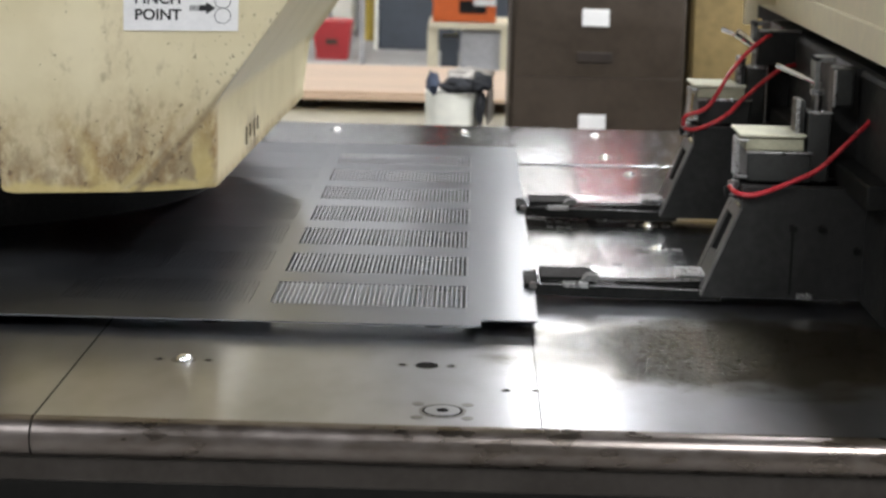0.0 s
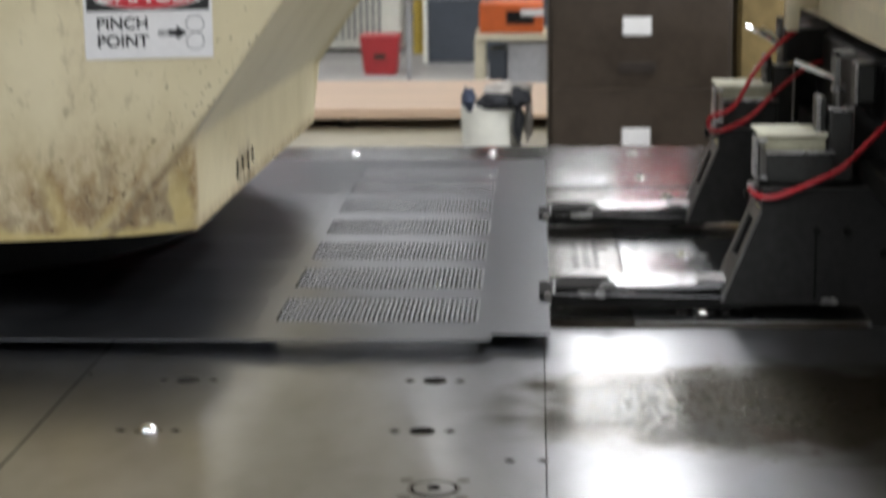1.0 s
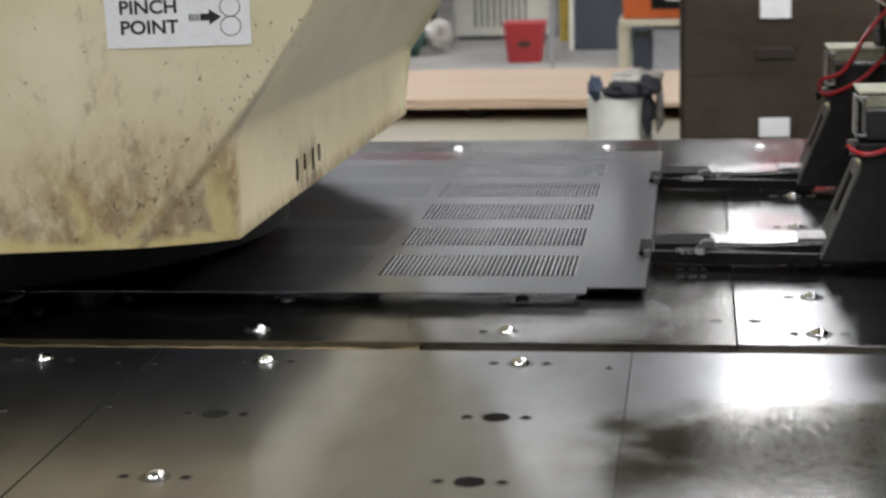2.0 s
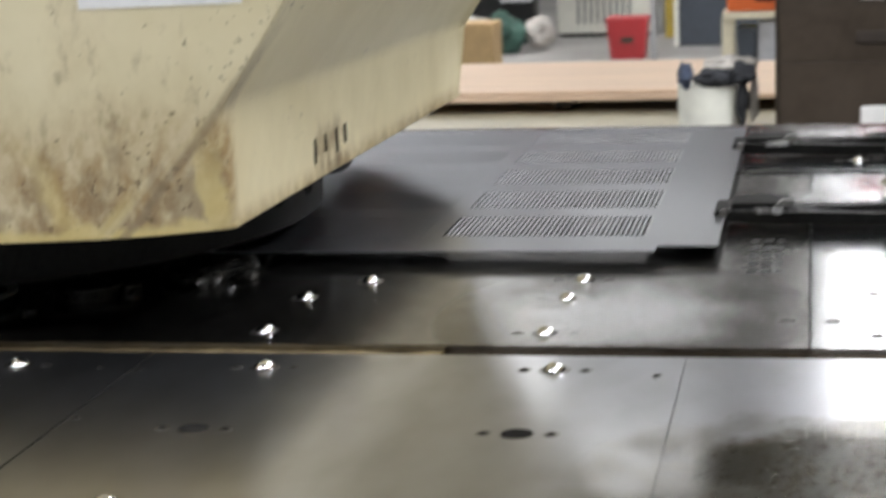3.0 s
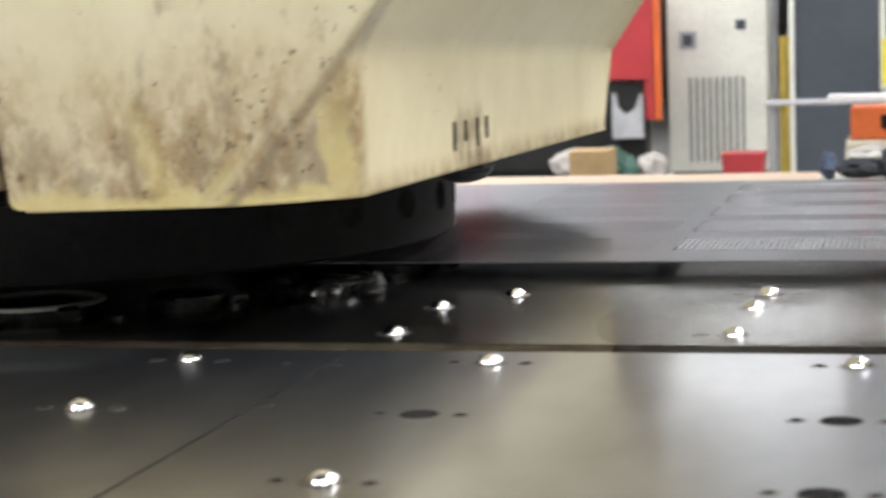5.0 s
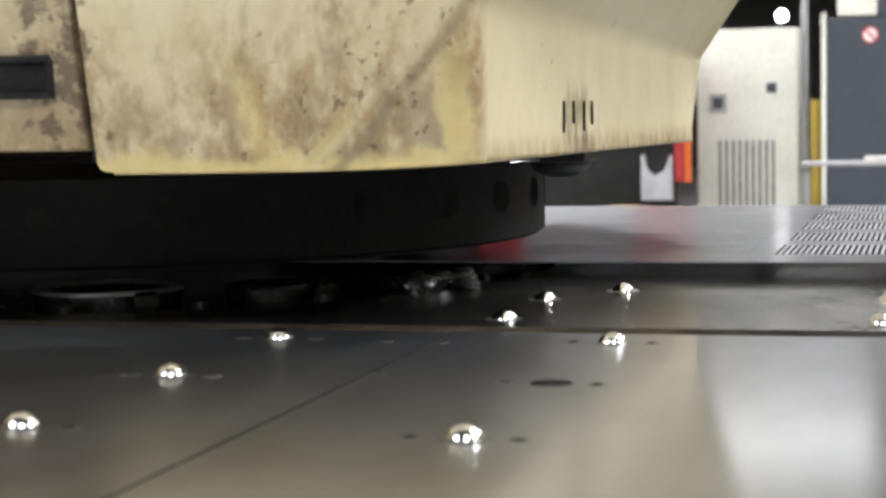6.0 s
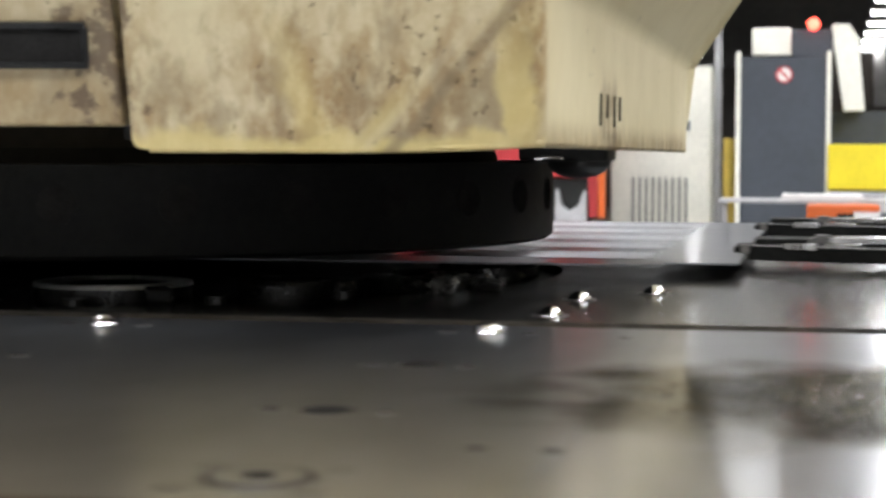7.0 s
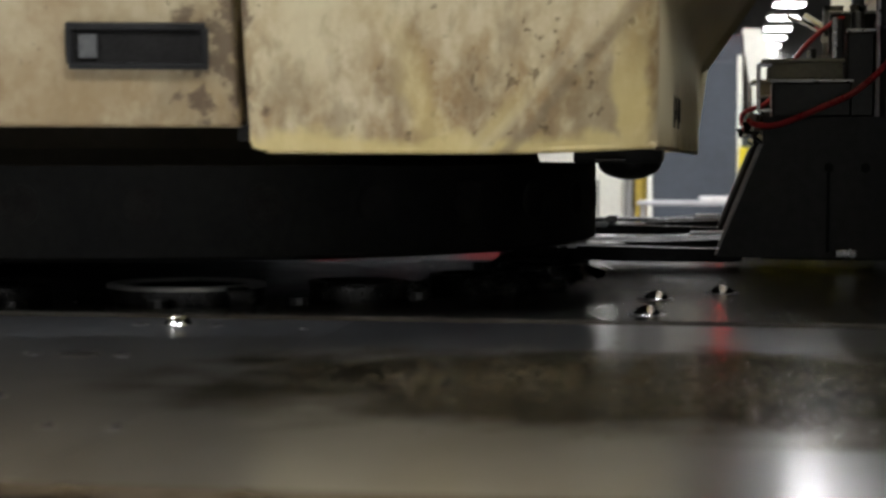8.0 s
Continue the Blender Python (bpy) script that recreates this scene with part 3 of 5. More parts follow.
def flush_screw(parent, x, y, r=0.009):
    part("screw", cyl(B(), (x, y, -0.004), (x, y, 0.0004), r, r * 0.96, n=16), SCREW, parent)
    part("screw_socket", cyl(B(), (x, y, 0.0002), (x, y, 0.0007), r * 0.5, n=6), HOLE, parent)


centre = thing("centre_table", "worn bare steel machine table with ball bearings, fixed", "machine table")
# plate with a round opening for the lower turret
opening = arc_points(TCX, TCY, TR + 0.012, -88, 88, 40)
bm = B()
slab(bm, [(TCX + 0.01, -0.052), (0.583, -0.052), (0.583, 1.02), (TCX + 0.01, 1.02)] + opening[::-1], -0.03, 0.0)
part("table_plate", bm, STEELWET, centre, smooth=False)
part("plate_seam", box(B(), 0.24, 0.583, 0.195, 0.1965, -0.001, 0.0004), HOLE, centre)
part("table_plate", box(B(), 0.585, 0.90, -0.052, 1.02, -0.03, 0.0, 0.0012), STEELCLEAN, centre, smooth=False)
part("table_bed", box(B(), -1.6, 0.9, -0.045, 1.0, -0.45, -0.034, 0.004), BLACKPAINT, centre)
for x, y in ((0.0, 0.0), (0.002, 0.161), (0.061, 0.247)):
    ball_transfer(centre, x, y, screws=False)
for x, y in ((0.31, 0.0), (0.313, 0.161), (0.32, 0.257)):
    ball_transfer(centre, x, y, turn=0.0)
for x, y in ((0.682, 0.0), (0.684, 0.19), (0.686, 0.39), (0.69, 0.66), (0.696, 0.93)):
    ball_transfer(centre, x, y)
for x, y in ((0.56, 0.062), (0.608, 0.062), (0.56, 0.43), (0.608, 0.43), (0.60, 0.85), (0.65, 0.85)):
    flush_screw(centre, x, y)
bm = B()
bm.faces.new([bm.verts.new((min(0.582, 0.385 + 0.21 * x), max(-0.051, 0.09 + 0.26 * y), 0.0007)) for x, y in arc_points(0, 0, 1.0, 0, 355, 71)])
part("oil_stain", bm, OILSTAIN, centre, "dull dark oil stain")
# stencilled marks that cannot be read, as plain bars
for k in range(5):
    y = 0.30 + 0.046 * k
    for dx, w in ((0.0, 0.010), (0.016, 0.012), (0.033, 0.008)):
        part("stencil_bar", box(B(), 0.510 + dx, 0.510 + dx + w, y, y + 0.016, 0.0, 0.0006), INK, centre)

turret_low = thing("lower_turret", "black oily lower turret disc with die rings", "punch turret")
part("disc", cyl(B(), (TCX, TCY, -0.12), (TCX, TCY, -0.006), TR, n=96), WETBLACK, turret_low)
part("rim_bevel", cyl(B(), (TCX, TCY, -0.006), (TCX, TCY, -0.003), TR - 0.004, TR - 0.010, n=96), WETBLACK, turret_low)
for cx, cy, R in ((-0.424, 0.130, 0.072), (-0.275, 0.185, 0.046), (-0.60, 0.115, 0.050), (-0.165, 0.30, 0.060), (-0.78, 0.19, 0.070), (-0.13, 0.47, 0.046), (-0.16, 0.66, 0.070)):
    die = part("die", cyl(B(), (cx, cy, -0.02), (cx, cy, 0.0095), R, R - 0.001, n=48), WETBLACK, turret_low)
    bm = B()
    rims = [[bm.verts.new((cx + r * math.cos(2 * math.pi * k / 48), cy + r * math.sin(2 * math.pi * k / 48), z)) for k in range(48)]
            for r, z in ((R + 0.001, 0.0090), (R, 0.0125), (R - 0.009, 0.0130), (R - 0.011, 0.0090))]
    for a, b in zip(rims, rims[1:] + rims[:1]):
        for k in range(48):
            bm.faces.new((a[k], a[(k + 1) % 48], b[(k + 1) % 48], b[k]))
    part("die_ring", bm, RINGSTEEL if R == 0.072 else WETBLACK, die, "ground steel die ring" if R == 0.072 else "")
    part("die_opening", cyl(B(), (cx, cy, 0.006), (cx, cy, 0.0100), R * 0.60, n=40), HOLE, die)
for k in range(24):
    a = radians(k * 15 + 4)
    cx, cy = TCX + 0.475 * math.cos(a), TCY + 0.475 * math.sin(a)
    part("bolt", cyl(B(), (cx, cy, -0.006), (cx, cy, 0.004), 0.012, 0.011, n=12), WETBLACK, turret_low)
# die clamps near the rim
for a in (-62, -40, -20, 2):
    cx, cy = TCX + 0.44 * math.cos(radians(a)), TCY + 0.44 * math.sin(radians(a))
    bm = box(B(), -0.03, 0.03, -0.012, 0.012, -0.004, 0.012, 0.004)
    bmesh.ops.transform(bm, verts=bm.verts, matrix=pose(cx, cy, 0, 0, 0, a))
    part("die_clamp", bm, WETBLACK, turret_low)

turret_up = thing("upper_turret", "black oily upper turret disc with round sockets", "punch turret")
part("disc", cyl(B(), (TCX, TCY, 0.042), (TCX, TCY, 0.120), TR, n=128), BLACK, turret_up)
part("bottom_chamfer", cyl(B(), (TCX, TCY, 0.038), (TCX, TCY, 0.042), TR - 0.006, TR, n=128), BLACK, turret_up)
part("hub", cyl(B(), (TCX, TCY, 0.12), (TCX, TCY, 0.5), 0.26, n=64), BLACKPAINT, turret_up)
part("top_plate", cyl(B(), (TCX, TCY, 0.119), (TCX, TCY, 0.1345), 0.44, 0.435, n=96), BLACK, turret_up)
for k in range(30):
    a = radians(-60.5 + k * 12)
    d = Vector((math.cos(a), math.sin(a), 0))
    c = Vector((TCX, TCY, 0.086)) + d * TR
    hole = part("socket_rim", cyl(B(), c - d * 0.01, c + d * 0.0005, 0.0190, 0.0188, n=24), BLACK, turret_up)
    part("socket_hole", cyl(B(), c - d * 0.004, c + d * 0.0009, 0.0165, n=24), HOLE, hole)

# ================= turret head cover =================
def face_y(x, z):
    return -0.084 + 0.212 * x - 0.233 * z


TOPZ = 0.95
A = Vector((-0.285, face_y(-0.285, 0.133), 0.133))
Bc = Vector((-0.100, face_y(-0.1, 0.133), 0.133))
C = Vector((0.011, -0.1030, 0.138))
D = Vector((0.012, face_y(0.012, 0.262), 0.262))
GX = 0.012 + 0.72 * (TOPZ - 0.262)
G = Vector((GX, face_y(GX, TOPZ), TOPZ))
F = Vector((0.030, 1.036, 0.132))
E = Vector((0.030, 1.040, 0.246))
H = E + (G - D)
AT = Vector((-0.285, face_y(-0.285, TOPZ), TOPZ))
back = 1.45
bm = B()
v = {n: bm.verts.new(p) for n, p in dict(AL=A + Vector((0, -0.0016, 0.007)), AM=A + Vector((0.002, 0.0, 0.002)), AR=A + Vector((0.007, 0.0015, 0)), B=Bc, C=C, D=D, G=G, F=F, E=E, H=H, AT=AT, F2=Vector((-0.25, back, 0.132)), H2=Vector((-0.25, back, TOPZ)),
                                           HB=Vector((H.x - 0.3, back, TOPZ))).items()}
for names in ("AL AM AR B D G AT", "B C D", "C F E D", "D E H G", "F F2 H2 HB H E", "AT G H HB H2"):
    bm.faces.new([v[n] for n in names.split()])
cover = thing("turret_cover", "cream painted sheet metal turret cover, oil-stained along its lower edge", "machine cover")
edges = [e for e in bm.edges if len(e.link_faces) == 2]
bmesh.ops.bevel(bm, geom=edges, offset=0.011, segments=4, profile=0.5, affect="EDGES")
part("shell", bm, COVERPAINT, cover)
# rolled lower lip, worn to yellow primer
lip = B()
tube(lip, [A + Vector((0.011, 0.006, 0.001)), Bc + Vector((0, 0.004, 0.001)), C + Vector((-0.004, 0.003, 0))], 0.0035)
part("lower_lip", lip, COVERPAINT, cover)
lip = B()
tube(lip, [C + Vector((-0.004, 0.004, 0)), (C + F) / 2 + Vector((-0.004, 0, 0)), F + Vector((-0.004, 0, 0))], 0.0035)
part("lower_lip", lip, COVERPAINT, cover)
part("underside", slab(B(), [(-0.28, -0.16), (0.0, -0.10), (0.02, 1.03), (-0.28, 1.4)], 0.136, 0.139), BLACKPAINT, cover)
# drain slots in the side
for k, (y, h) in enumerate(((0.19, 0.022), (0.235, 0.014), (0.285, 0.022), (0.325, 0.016))):
    x = 0.011 + 0.019 * (y + 0.112) / 1.148
    part("drain_slot", box(B(), x - 0.006, x + 0.0012, y - 0.0045, y + 0.0045, 0.176 - h, 0.184, 0.0015), HOLE, cover)
# side panel of the housing with the small window
panel = thing("turret_side_panel", "cream painted access panel with a small dark window, oil-stained", "machine cover")
bm = B()
y0 = lambda x, z: face_y(x, z) + 0.006
for quad in ([(-1.5, 0.15), (-0.293, 0.15), (-0.293, TOPZ), (-1.5, TOPZ)],):
    a = [bm.verts.new((x, y0(x, z), z)) for x, z in quad]
    b2 = [bm.verts.new((x, y0(x, z) + 0.03, z)) for x, z in quad]
    bm.faces.new(a)
    bm.faces.new(b2[::-1])
    for i in range(4):
        bm.faces.new((a[(i + 1) % 4], a[i], b2[i], b2[(i + 1) % 4]))
bmesh.ops.bevel(bm, geom=bm.edges[:], offset=0.005, segments=2, profile=0.5, affect="EDGES")
part("sheet", bm, COVERPAINT, panel)


def on_face(x, z, lift):
    """A pose on the front of the cover: x along it, y up it, z out of it."""
    ex = Vector((1, 0.212, 0)).normalized()
    ez = Vector((0.212, -1, -0.233)).normalized()
    ey = ez.cross(ex)
    m = Matrix((ex, ey, ez)).transposed().to_4x4()
    m.translation = Vector((x, face_y(x, z), z)) + ez * lift
    return m


def on_face_box(name, x, z, w, h, t, material, parent, lift=0.0, bevel=0.0008, label=""):
    bm = box(B(), -w / 2, w / 2, -h / 2, h / 2, -0.001, t, bevel)
    bmesh.ops.transform(bm, verts=bm.verts, matrix=on_face(x, z, lift))
    return part(name, bm, material, parent, label)


wx, wz = -0.3605, 0.2078
on_face_box("window_pane", wx, wz, 0.0935, 0.027, 0.002, HOLE, panel, -0.004, 0.0005, "dark tinted pane")
for dx, dz, w, h in ((0, 0.0142, 0.1005, 0.0046), (0, -0.0142, 0.1005, 0.0046), (-0.0479, 0, 0.0046, 0.0255), (0.0479, 0, 0.0046, 0.0255)):
    on_face_box("window_frame", wx + dx, wz + dz, w, h, 0.006, BLACKPAINT, panel, -0.005)
on_face_box("latch", wx - 0.0345, wz, 0.013, 0.017, 0.003, GREYPART, panel, -0.002)
# groove post between the panels
part("groove", box(B(), -0.3, -0.27, -0.155, -0.10, 0.14, TOPZ), BLACKPAINT, panel)

# nozzle block hanging under the cover
nozzle = thing("oil_nozzle", "black rounded nozzle block under the turret cover", "machine part")
bm = B()
ball(bm, (-0.035, 0.43, 0.120), 0.03, 1.1, 1.3, 0.55)
part("block", bm, BLACKPAINT, nozzle)
part("bracket", box(B(), -0.09, 0.0, 0.38, 0.46, 0.121, 0.137, 0.003), BLACKPAINT, nozzle)
part("pipe", tube(B(), [(-0.062, 0.306, 0.124), (-0.05, 0.31, 0.126), (-0.035, 0.318, 0.125)], 0.0025), CHROME, nozzle)

# warning sign on the cover
sign = thing("warning_sign", "white warning sign with a red danger oval and a black header", "sign")
SX, SZ, SW, SH = -0.0265, 0.4205, 0.158, 0.108
bm = box(B(), -SW / 2, SW / 2, -SH / 2, SH / 2, -0.0005, 0.0006)
sign.matrix_world = on_face(SX, SZ, 0.001)
part("plate", bm, WHITE, sign, smooth=False)
part("header", box(B(), -SW / 2 + 0.004, SW / 2 - 0.004, 0.008, SH / 2 - 0.004, 0.0006, 0.0009), INK, sign, smooth=False)
for nm, r, z, material in (("oval_edge", 0.0235, 0.0011, WHITE), ("oval", 0.0218, 0.0013, SIGNRED)):
    bm = cyl(B(), (0, 0, z - 0.0004), (0, 0, z), r, n=48)
    bmesh.ops.transform(bm, verts=bm.verts, matrix=Matrix.Translation((0, 0.0295, 0)) @ Matrix.Diagonal((2.95 if nm == "oval_edge" else 3.05, 0.83, 1, 1)))
    part(nm, bm, material, sign, smooth=False)
lettering("word", "DANGER", 0.031, pose(0, 0.0295, 0.0014), WHITE, sign)
lettering("word", "PINCH", 0.0215, pose(-0.032, -0.0085, 0.0008), INK, sign)
lettering("word", "POINT", 0.0215, pose(-0.032, -0.0315, 0.0008), INK, sign)
for yy in (-0.010, -0.032):
    bm = B()
    bmesh.ops.create_circle(bm, segments=32, radius=0.0105, matrix=Matrix.Translation((0.057, yy, 0.0009)))
    bmesh.ops.create_circle(bm, segments=32, radius=0.0115, matrix=Matrix.Translation((0.057, yy, 0.0009)))
    bmesh.ops.bridge_loops(bm, edges=bm.edges[:])
    part("roller_mark", bm, INK, sign, smooth=False)
part("arrow", slab(B(), [(0.024, -0.025), (0.034, -0.025), (0.034, -0.030), (0.047, -0.021), (0.034, -0.012), (0.034, -0.017), (0.024, -0.017)], 0.0006, 0.0010), INK, sign, smooth=False)
for k in range(4):
    part("arrow_tail", box(B(), 0.012 + k * 0.003, 0.0135 + k * 0.003, -0.025, -0.017, 0.0006, 0.0010), INK, sign, smooth=False)

# main frame of the press behind the turret
frame_ob = thing("press_frame", "cream and black frame of the punch press behind the turret", "machine frame")
part("throat", box(B(), -2.4, -1.15, -0.1, 1.6, -0.9, 1.2, 0.02), BLACKPAINT, frame_ob)
part("upper_arm", box(B(), -2.4, -0.45, 0.25, 1.35, 0.5, 1.25, 0.02), CREAM, frame_ob)

part("bed_base", box(B(), -1.6, 0.88, 0.02, 0.95, FLOOR, -0.451, 0.015), BLACKPAINT, frame_ob)
for nm, y0r, y1r, zr in (("front", -0.70, -0.50, -0.301), ("rear", 1.20, 1.42, -0.301)):
    guide = thing("guide_rail", "long black steel rail carrying a sliding table", "rail", "table guide rails")
    part("rail", box(B(), -2.75, 2.1, y0r, y1r, zr - 0.10, zr, 0.006), BLACKPAINT, guide)
    for x in (-2.6, -0.3, 1.9):
        part("post", box(B(), x - 0.06, x + 0.06, y0r + 0.03, y1r - 0.03, FLOOR, zr - 0.10, 0.006), BLACKPAINT, guide)
        part("foot", box(B(), x - 0.11, x + 0.11, y0r - 0.02, y1r + 0.02, FLOOR, FLOOR + 0.02, 0.004), BLACKPAINT, guide)

# ================= moving side tables =================
front = thing("front_table", "worn bare steel sliding table with ball bearings and an oil puddle", "machine table")
FY0, FY1 = -0.805, -0.090
for x0, x1 in ((-2.0, -0.0935), (-0.0925, 0.4636), (0.4644, 1.45)):
    part("table_plate", box(B(), x0, x1, FY0, FY1, -0.03, 0.0, 0.0003), STEEL, front, smooth=False)
part("plate_seam", box(B(), -0.0941, -0.0919, FY0, FY1, -0.004, 0.0003), HOLE, front)
# rounded front nosing and apron
for x0, x1 in ((-2.0, -0.094), (-0.092, 1.45)):
    bm = B()
    cyl(bm, (x0, FY0 - 0.002, -0.022), (x1, FY0 - 0.002, -0.022), 0.0225, n=28)
    part("nosing", bm, STEEL_EDGE, front, "polished rounded front edge")
part("table_bed", box(B(), -2.0, 1.45, FY0 + 0.101, FY1 - 0.02, -0.30, -0.034, 0.004), BLACKPAINT, front)
part("apron", box(B(), -2.0, 1.45, FY0 - 0.012, FY0 + 0.03, -0.072, -0.040, 0.004), GREYAPRON, front)
part("under_rail", box(B(), -2.0, 1.45, FY0 + 0.02, FY0 + 0.10, -0.30, -0.0725, 0.004), BLACKPAINT, front)
for x0, x1 in ((-0.42, 0.06), (0.13, 0.32), (0.37, 0.9)):
    part("cable_trough", box(B(), x0, x1, FY0 - 0.01, FY0 + 0.02, -0.16, -0.122, 0.006), BLACK, front)
for x, y, e in ((-0.222, -0.147, 0), (0.043, -0.146, 0), (0.339, -0.145, 0), (-0.226, -0.353, 0), (0.039, -0.356, 1), (0.334, -0.354, 1), (-0.23, -0.559, 0),
                (0.033, -0.560, 0), (0.331, -0.557, 1), (-0.52, -0.147, 0), (-0.52, -0.353, 0), (-0.52, -0.56, 0)):
    ball_transfer(front, x, y, empty=bool(e))
for x, y in ((0.427, -0.657), (0.461, -0.656)):
    flush_screw(front, x, y, 0.0065)
for x, y in ((-0.13, -0.155), (-0.085, -0.16), (-0.085, -0.33), (0.44, -0.16)):
    flush_screw(front, x, y, 0.005)
# bearing cap with four screws
LX, LY = 0.354, -0.748
cap = part("bearing_cap", cyl(B(), (LX, LY, -0.004), (LX, LY, 0.0006), 0.027, 0.0268, n=40), SCREW, front)
part("cap_groove", cyl(B(), (LX, LY, 0.0002), (LX, LY, 0.0009), 0.023, n=40), HOLE, cap)
part("cap_centre", cyl(B(), (LX, LY, 0.0005), (LX, LY, 0.0012), 0.0205, 0.0203, n=40), STEEL, cap)
part("cap_bore", cyl(B(), (LX, LY, 0.0008), (LX, LY, 0.0015), 0.007, n=20), HOLE, cap)
for dx in (-0.028, 0.028):
    for dy in (-0.026, 0.026):
        part("screw", cyl(B(), (LX + dx, LY + dy, -0.003), (LX + dx, LY + dy, 0.0005), 0.007, n=14), SCREW, cap)

# oil film and drops on the table
bm = B()
random.seed(4)
ring = arc_points(0, 0, 1.0, 0, 355, 71)
ring = [(0.80 + 0.62 * x, max(-0.80, min(-0.093, -0.45 + 0.36 * y))) for x, y in ring]
bm.faces.new([bm.verts.new((x, y, 0.0007)) for x, y in ring])
part("oil_film", bm, OILFILM, front, "thin film of brown oil")
bm = B()


def drop(bm, x, y, r, sx, sy, h):
    """A flat dome of oil."""
    rows = [[bm.verts.new((x + r * f * sx * math.cos(a * math.pi / 4), y + r * f * sy * math.sin(a * math.pi / 4), 0.0008 + h * r * g)) for a in range(8)] for f, g in ((1.0, 0.0), (0.8, 0.6), (0.4, 0.93))]
    top = bm.verts.new((x, y, 0.0008 + h * r))
    for p, q in zip(rows, rows[1:]):
        for a in range(8):
            bm.faces.new((p[a], p[(a + 1) % 8], q[(a + 1) % 8], q[a]))
    for a in range(8):
        bm.faces.new((rows[2][a], rows[2][(a + 1) % 8], top))


for k in range(1300):
    x, y = random.gauss(0.64, 0.065) if k % 3 else random.gauss(0.76, 0.13), random.gauss(-0.455, 0.075)
    if 0.46 < x < 1.10 and -0.66 < y < -0.22:
        drop(bm, x, y, random.uniform(0.0009, 0.0024), random.uniform(1, 2.0), random.uniform(0.8, 1.4), 0.42)
part("oil_splatter", bm, OILDROP, front, "scattered drops of oil", smooth=True)["kind"] = "stuff"

gap = thing("table_gap_strip", "grimy yellow-brown strip in the gap between the tables", "machine part")


def crusted_strip(x0, x1, top, rough, seed):
    """A strip whose top is lumpy with dried grease."""
    bm = B()
    n = int((x1 - x0) / 0.008)
    rows = []
    for i in range(n + 1):
        x = x0 + (x1 - x0) * i / n
        a, b = (noise.noise(Vector((x * 21, seed + k, 0))) + 0.6 * noise.noise(Vector((x * 63, seed + k, 3))) for k in (0, 7))
        rows.append([bm.verts.new(p) for p in ((x, -0.088, -0.03), (x, -0.088, top - 0.002 + rough * a), (x, -0.071, top + rough * (a + b)), (x, -0.054, top - 0.001 + rough * b), (x, -0.054, -0.03))])
    for p, q in zip(rows, rows[1:]):
        for k in range(4):
            bm.faces.new((p[k], p[k + 1], q[k + 1], q[k]))
    return bm


part("caked_strip", crusted_strip(-1.6, 0.21, -0.006, 0.0022, 1.0), GRIME, gap, "strip caked with yellow-brown grease")
part("oily_strip", crusted_strip(0.212, 0.9, -0.011, 0.0012, 4.0), GRIMEDARK, gap, "dark oily strip")

far_t = thing("rear_table", "worn bare steel sliding table behind the fixed table", "machine table")
part("table_plate", box(B(), -2.0, 0.463, 1.05, 1.585, -0.03, 0.0, 0.0012), STEELCLEAN, far_t, smooth=False)
part("table_plate", box(B(), 0.465, 1.45, 1.05, 1.585, -0.03, 0.0, 0.0012), STEELCLEAN, far_t, smooth=False)
part("nosing", cyl(B(), (-2.0, 1.585, -0.015), (1.45, 1.585, -0.015), 0.015, n=20), STEEL_EDGE, far_t)
part("bed", box(B(), -2.0, 1.45, 1.06, 1.56, -0.3, -0.034, 0.004), BLACKPAINT, far_t)
for x in (-0.23, 0.065, 0.36, 0.66):
    ball_transfer(far_t, x, 1.47)
    ball_transfer(far_t, x, 1.15)

# ================= punched sheet =================
sheet = thing("perforated_sheet", "grey galvanised sheet punched with rows of narrow slots, clamped", "metal sheet")
ZS, TH = 0.018, 0.0016
SX0, SX1 = -0.85, 0.472
ROW0, PITCH, SLOT = 0.066, 0.200, 0.130
BLOCKS = ((-0.172, 0.090), (0.112, 0.378))
NSLOT = 40



def margins(bm, rows, ylo, yhi, notch=False):
    """The unpunched metal as one mesh between ylo and yhi, with openings for the rows of slots."""
    xs = [SX0] + [v for blk in BLOCKS for v in blk] + [0.397, SX1]
    ys = ([-0.034] if notch else []) + [ylo] + [v for k in rows for v in (ROW0 + PITCH * k, ROW0 + PITCH * k + SLOT)] + [yhi]
    starts = [ROW0 + PITCH * k for k in rows]

    def filled(i, j):
        if not (0 <= i < len(xs) - 1 and 0 <= j < len(ys) - 1):
            return False
        if notch and j == 0 and i == len(xs) - 2:
            return False
        return not (i in (1, 3) and any(abs(ys[j] - s) < 1e-6 for s in starts))

    top = {(i, j): bm.verts.new((x, y, ZS)) for i, x in enumerate(xs) for j, y in enumerate(ys)}
    low = {(i, j): bm.verts.new((x, y, ZS - TH)) for i, x in enumerate(xs) for j, y in enumerate(ys)}
    for i in range(len(xs) - 1):
        for j in range(len(ys) - 1):
            if not filled(i, j):
                continue
            c = [(i, j), (i + 1, j), (i + 1, j + 1), (i, j + 1)]
            bm.faces.new([top[k] for k in c])
            bm.faces.new([low[k] for k in c][::-1])
            for n, (di, dj) in enumerate(((0, -1), (1, 0), (0, 1), (-1, 0))):
                if not filled(i + di, j + dj):
                    p, q = c[n], c[(n + 1) % 4]
                    bm.faces.new((top[q], top[p], low[p], low[q]))
    bmesh.ops.delete(bm, geom=[v for v in bm.verts if not v.link_faces], context="VERTS")


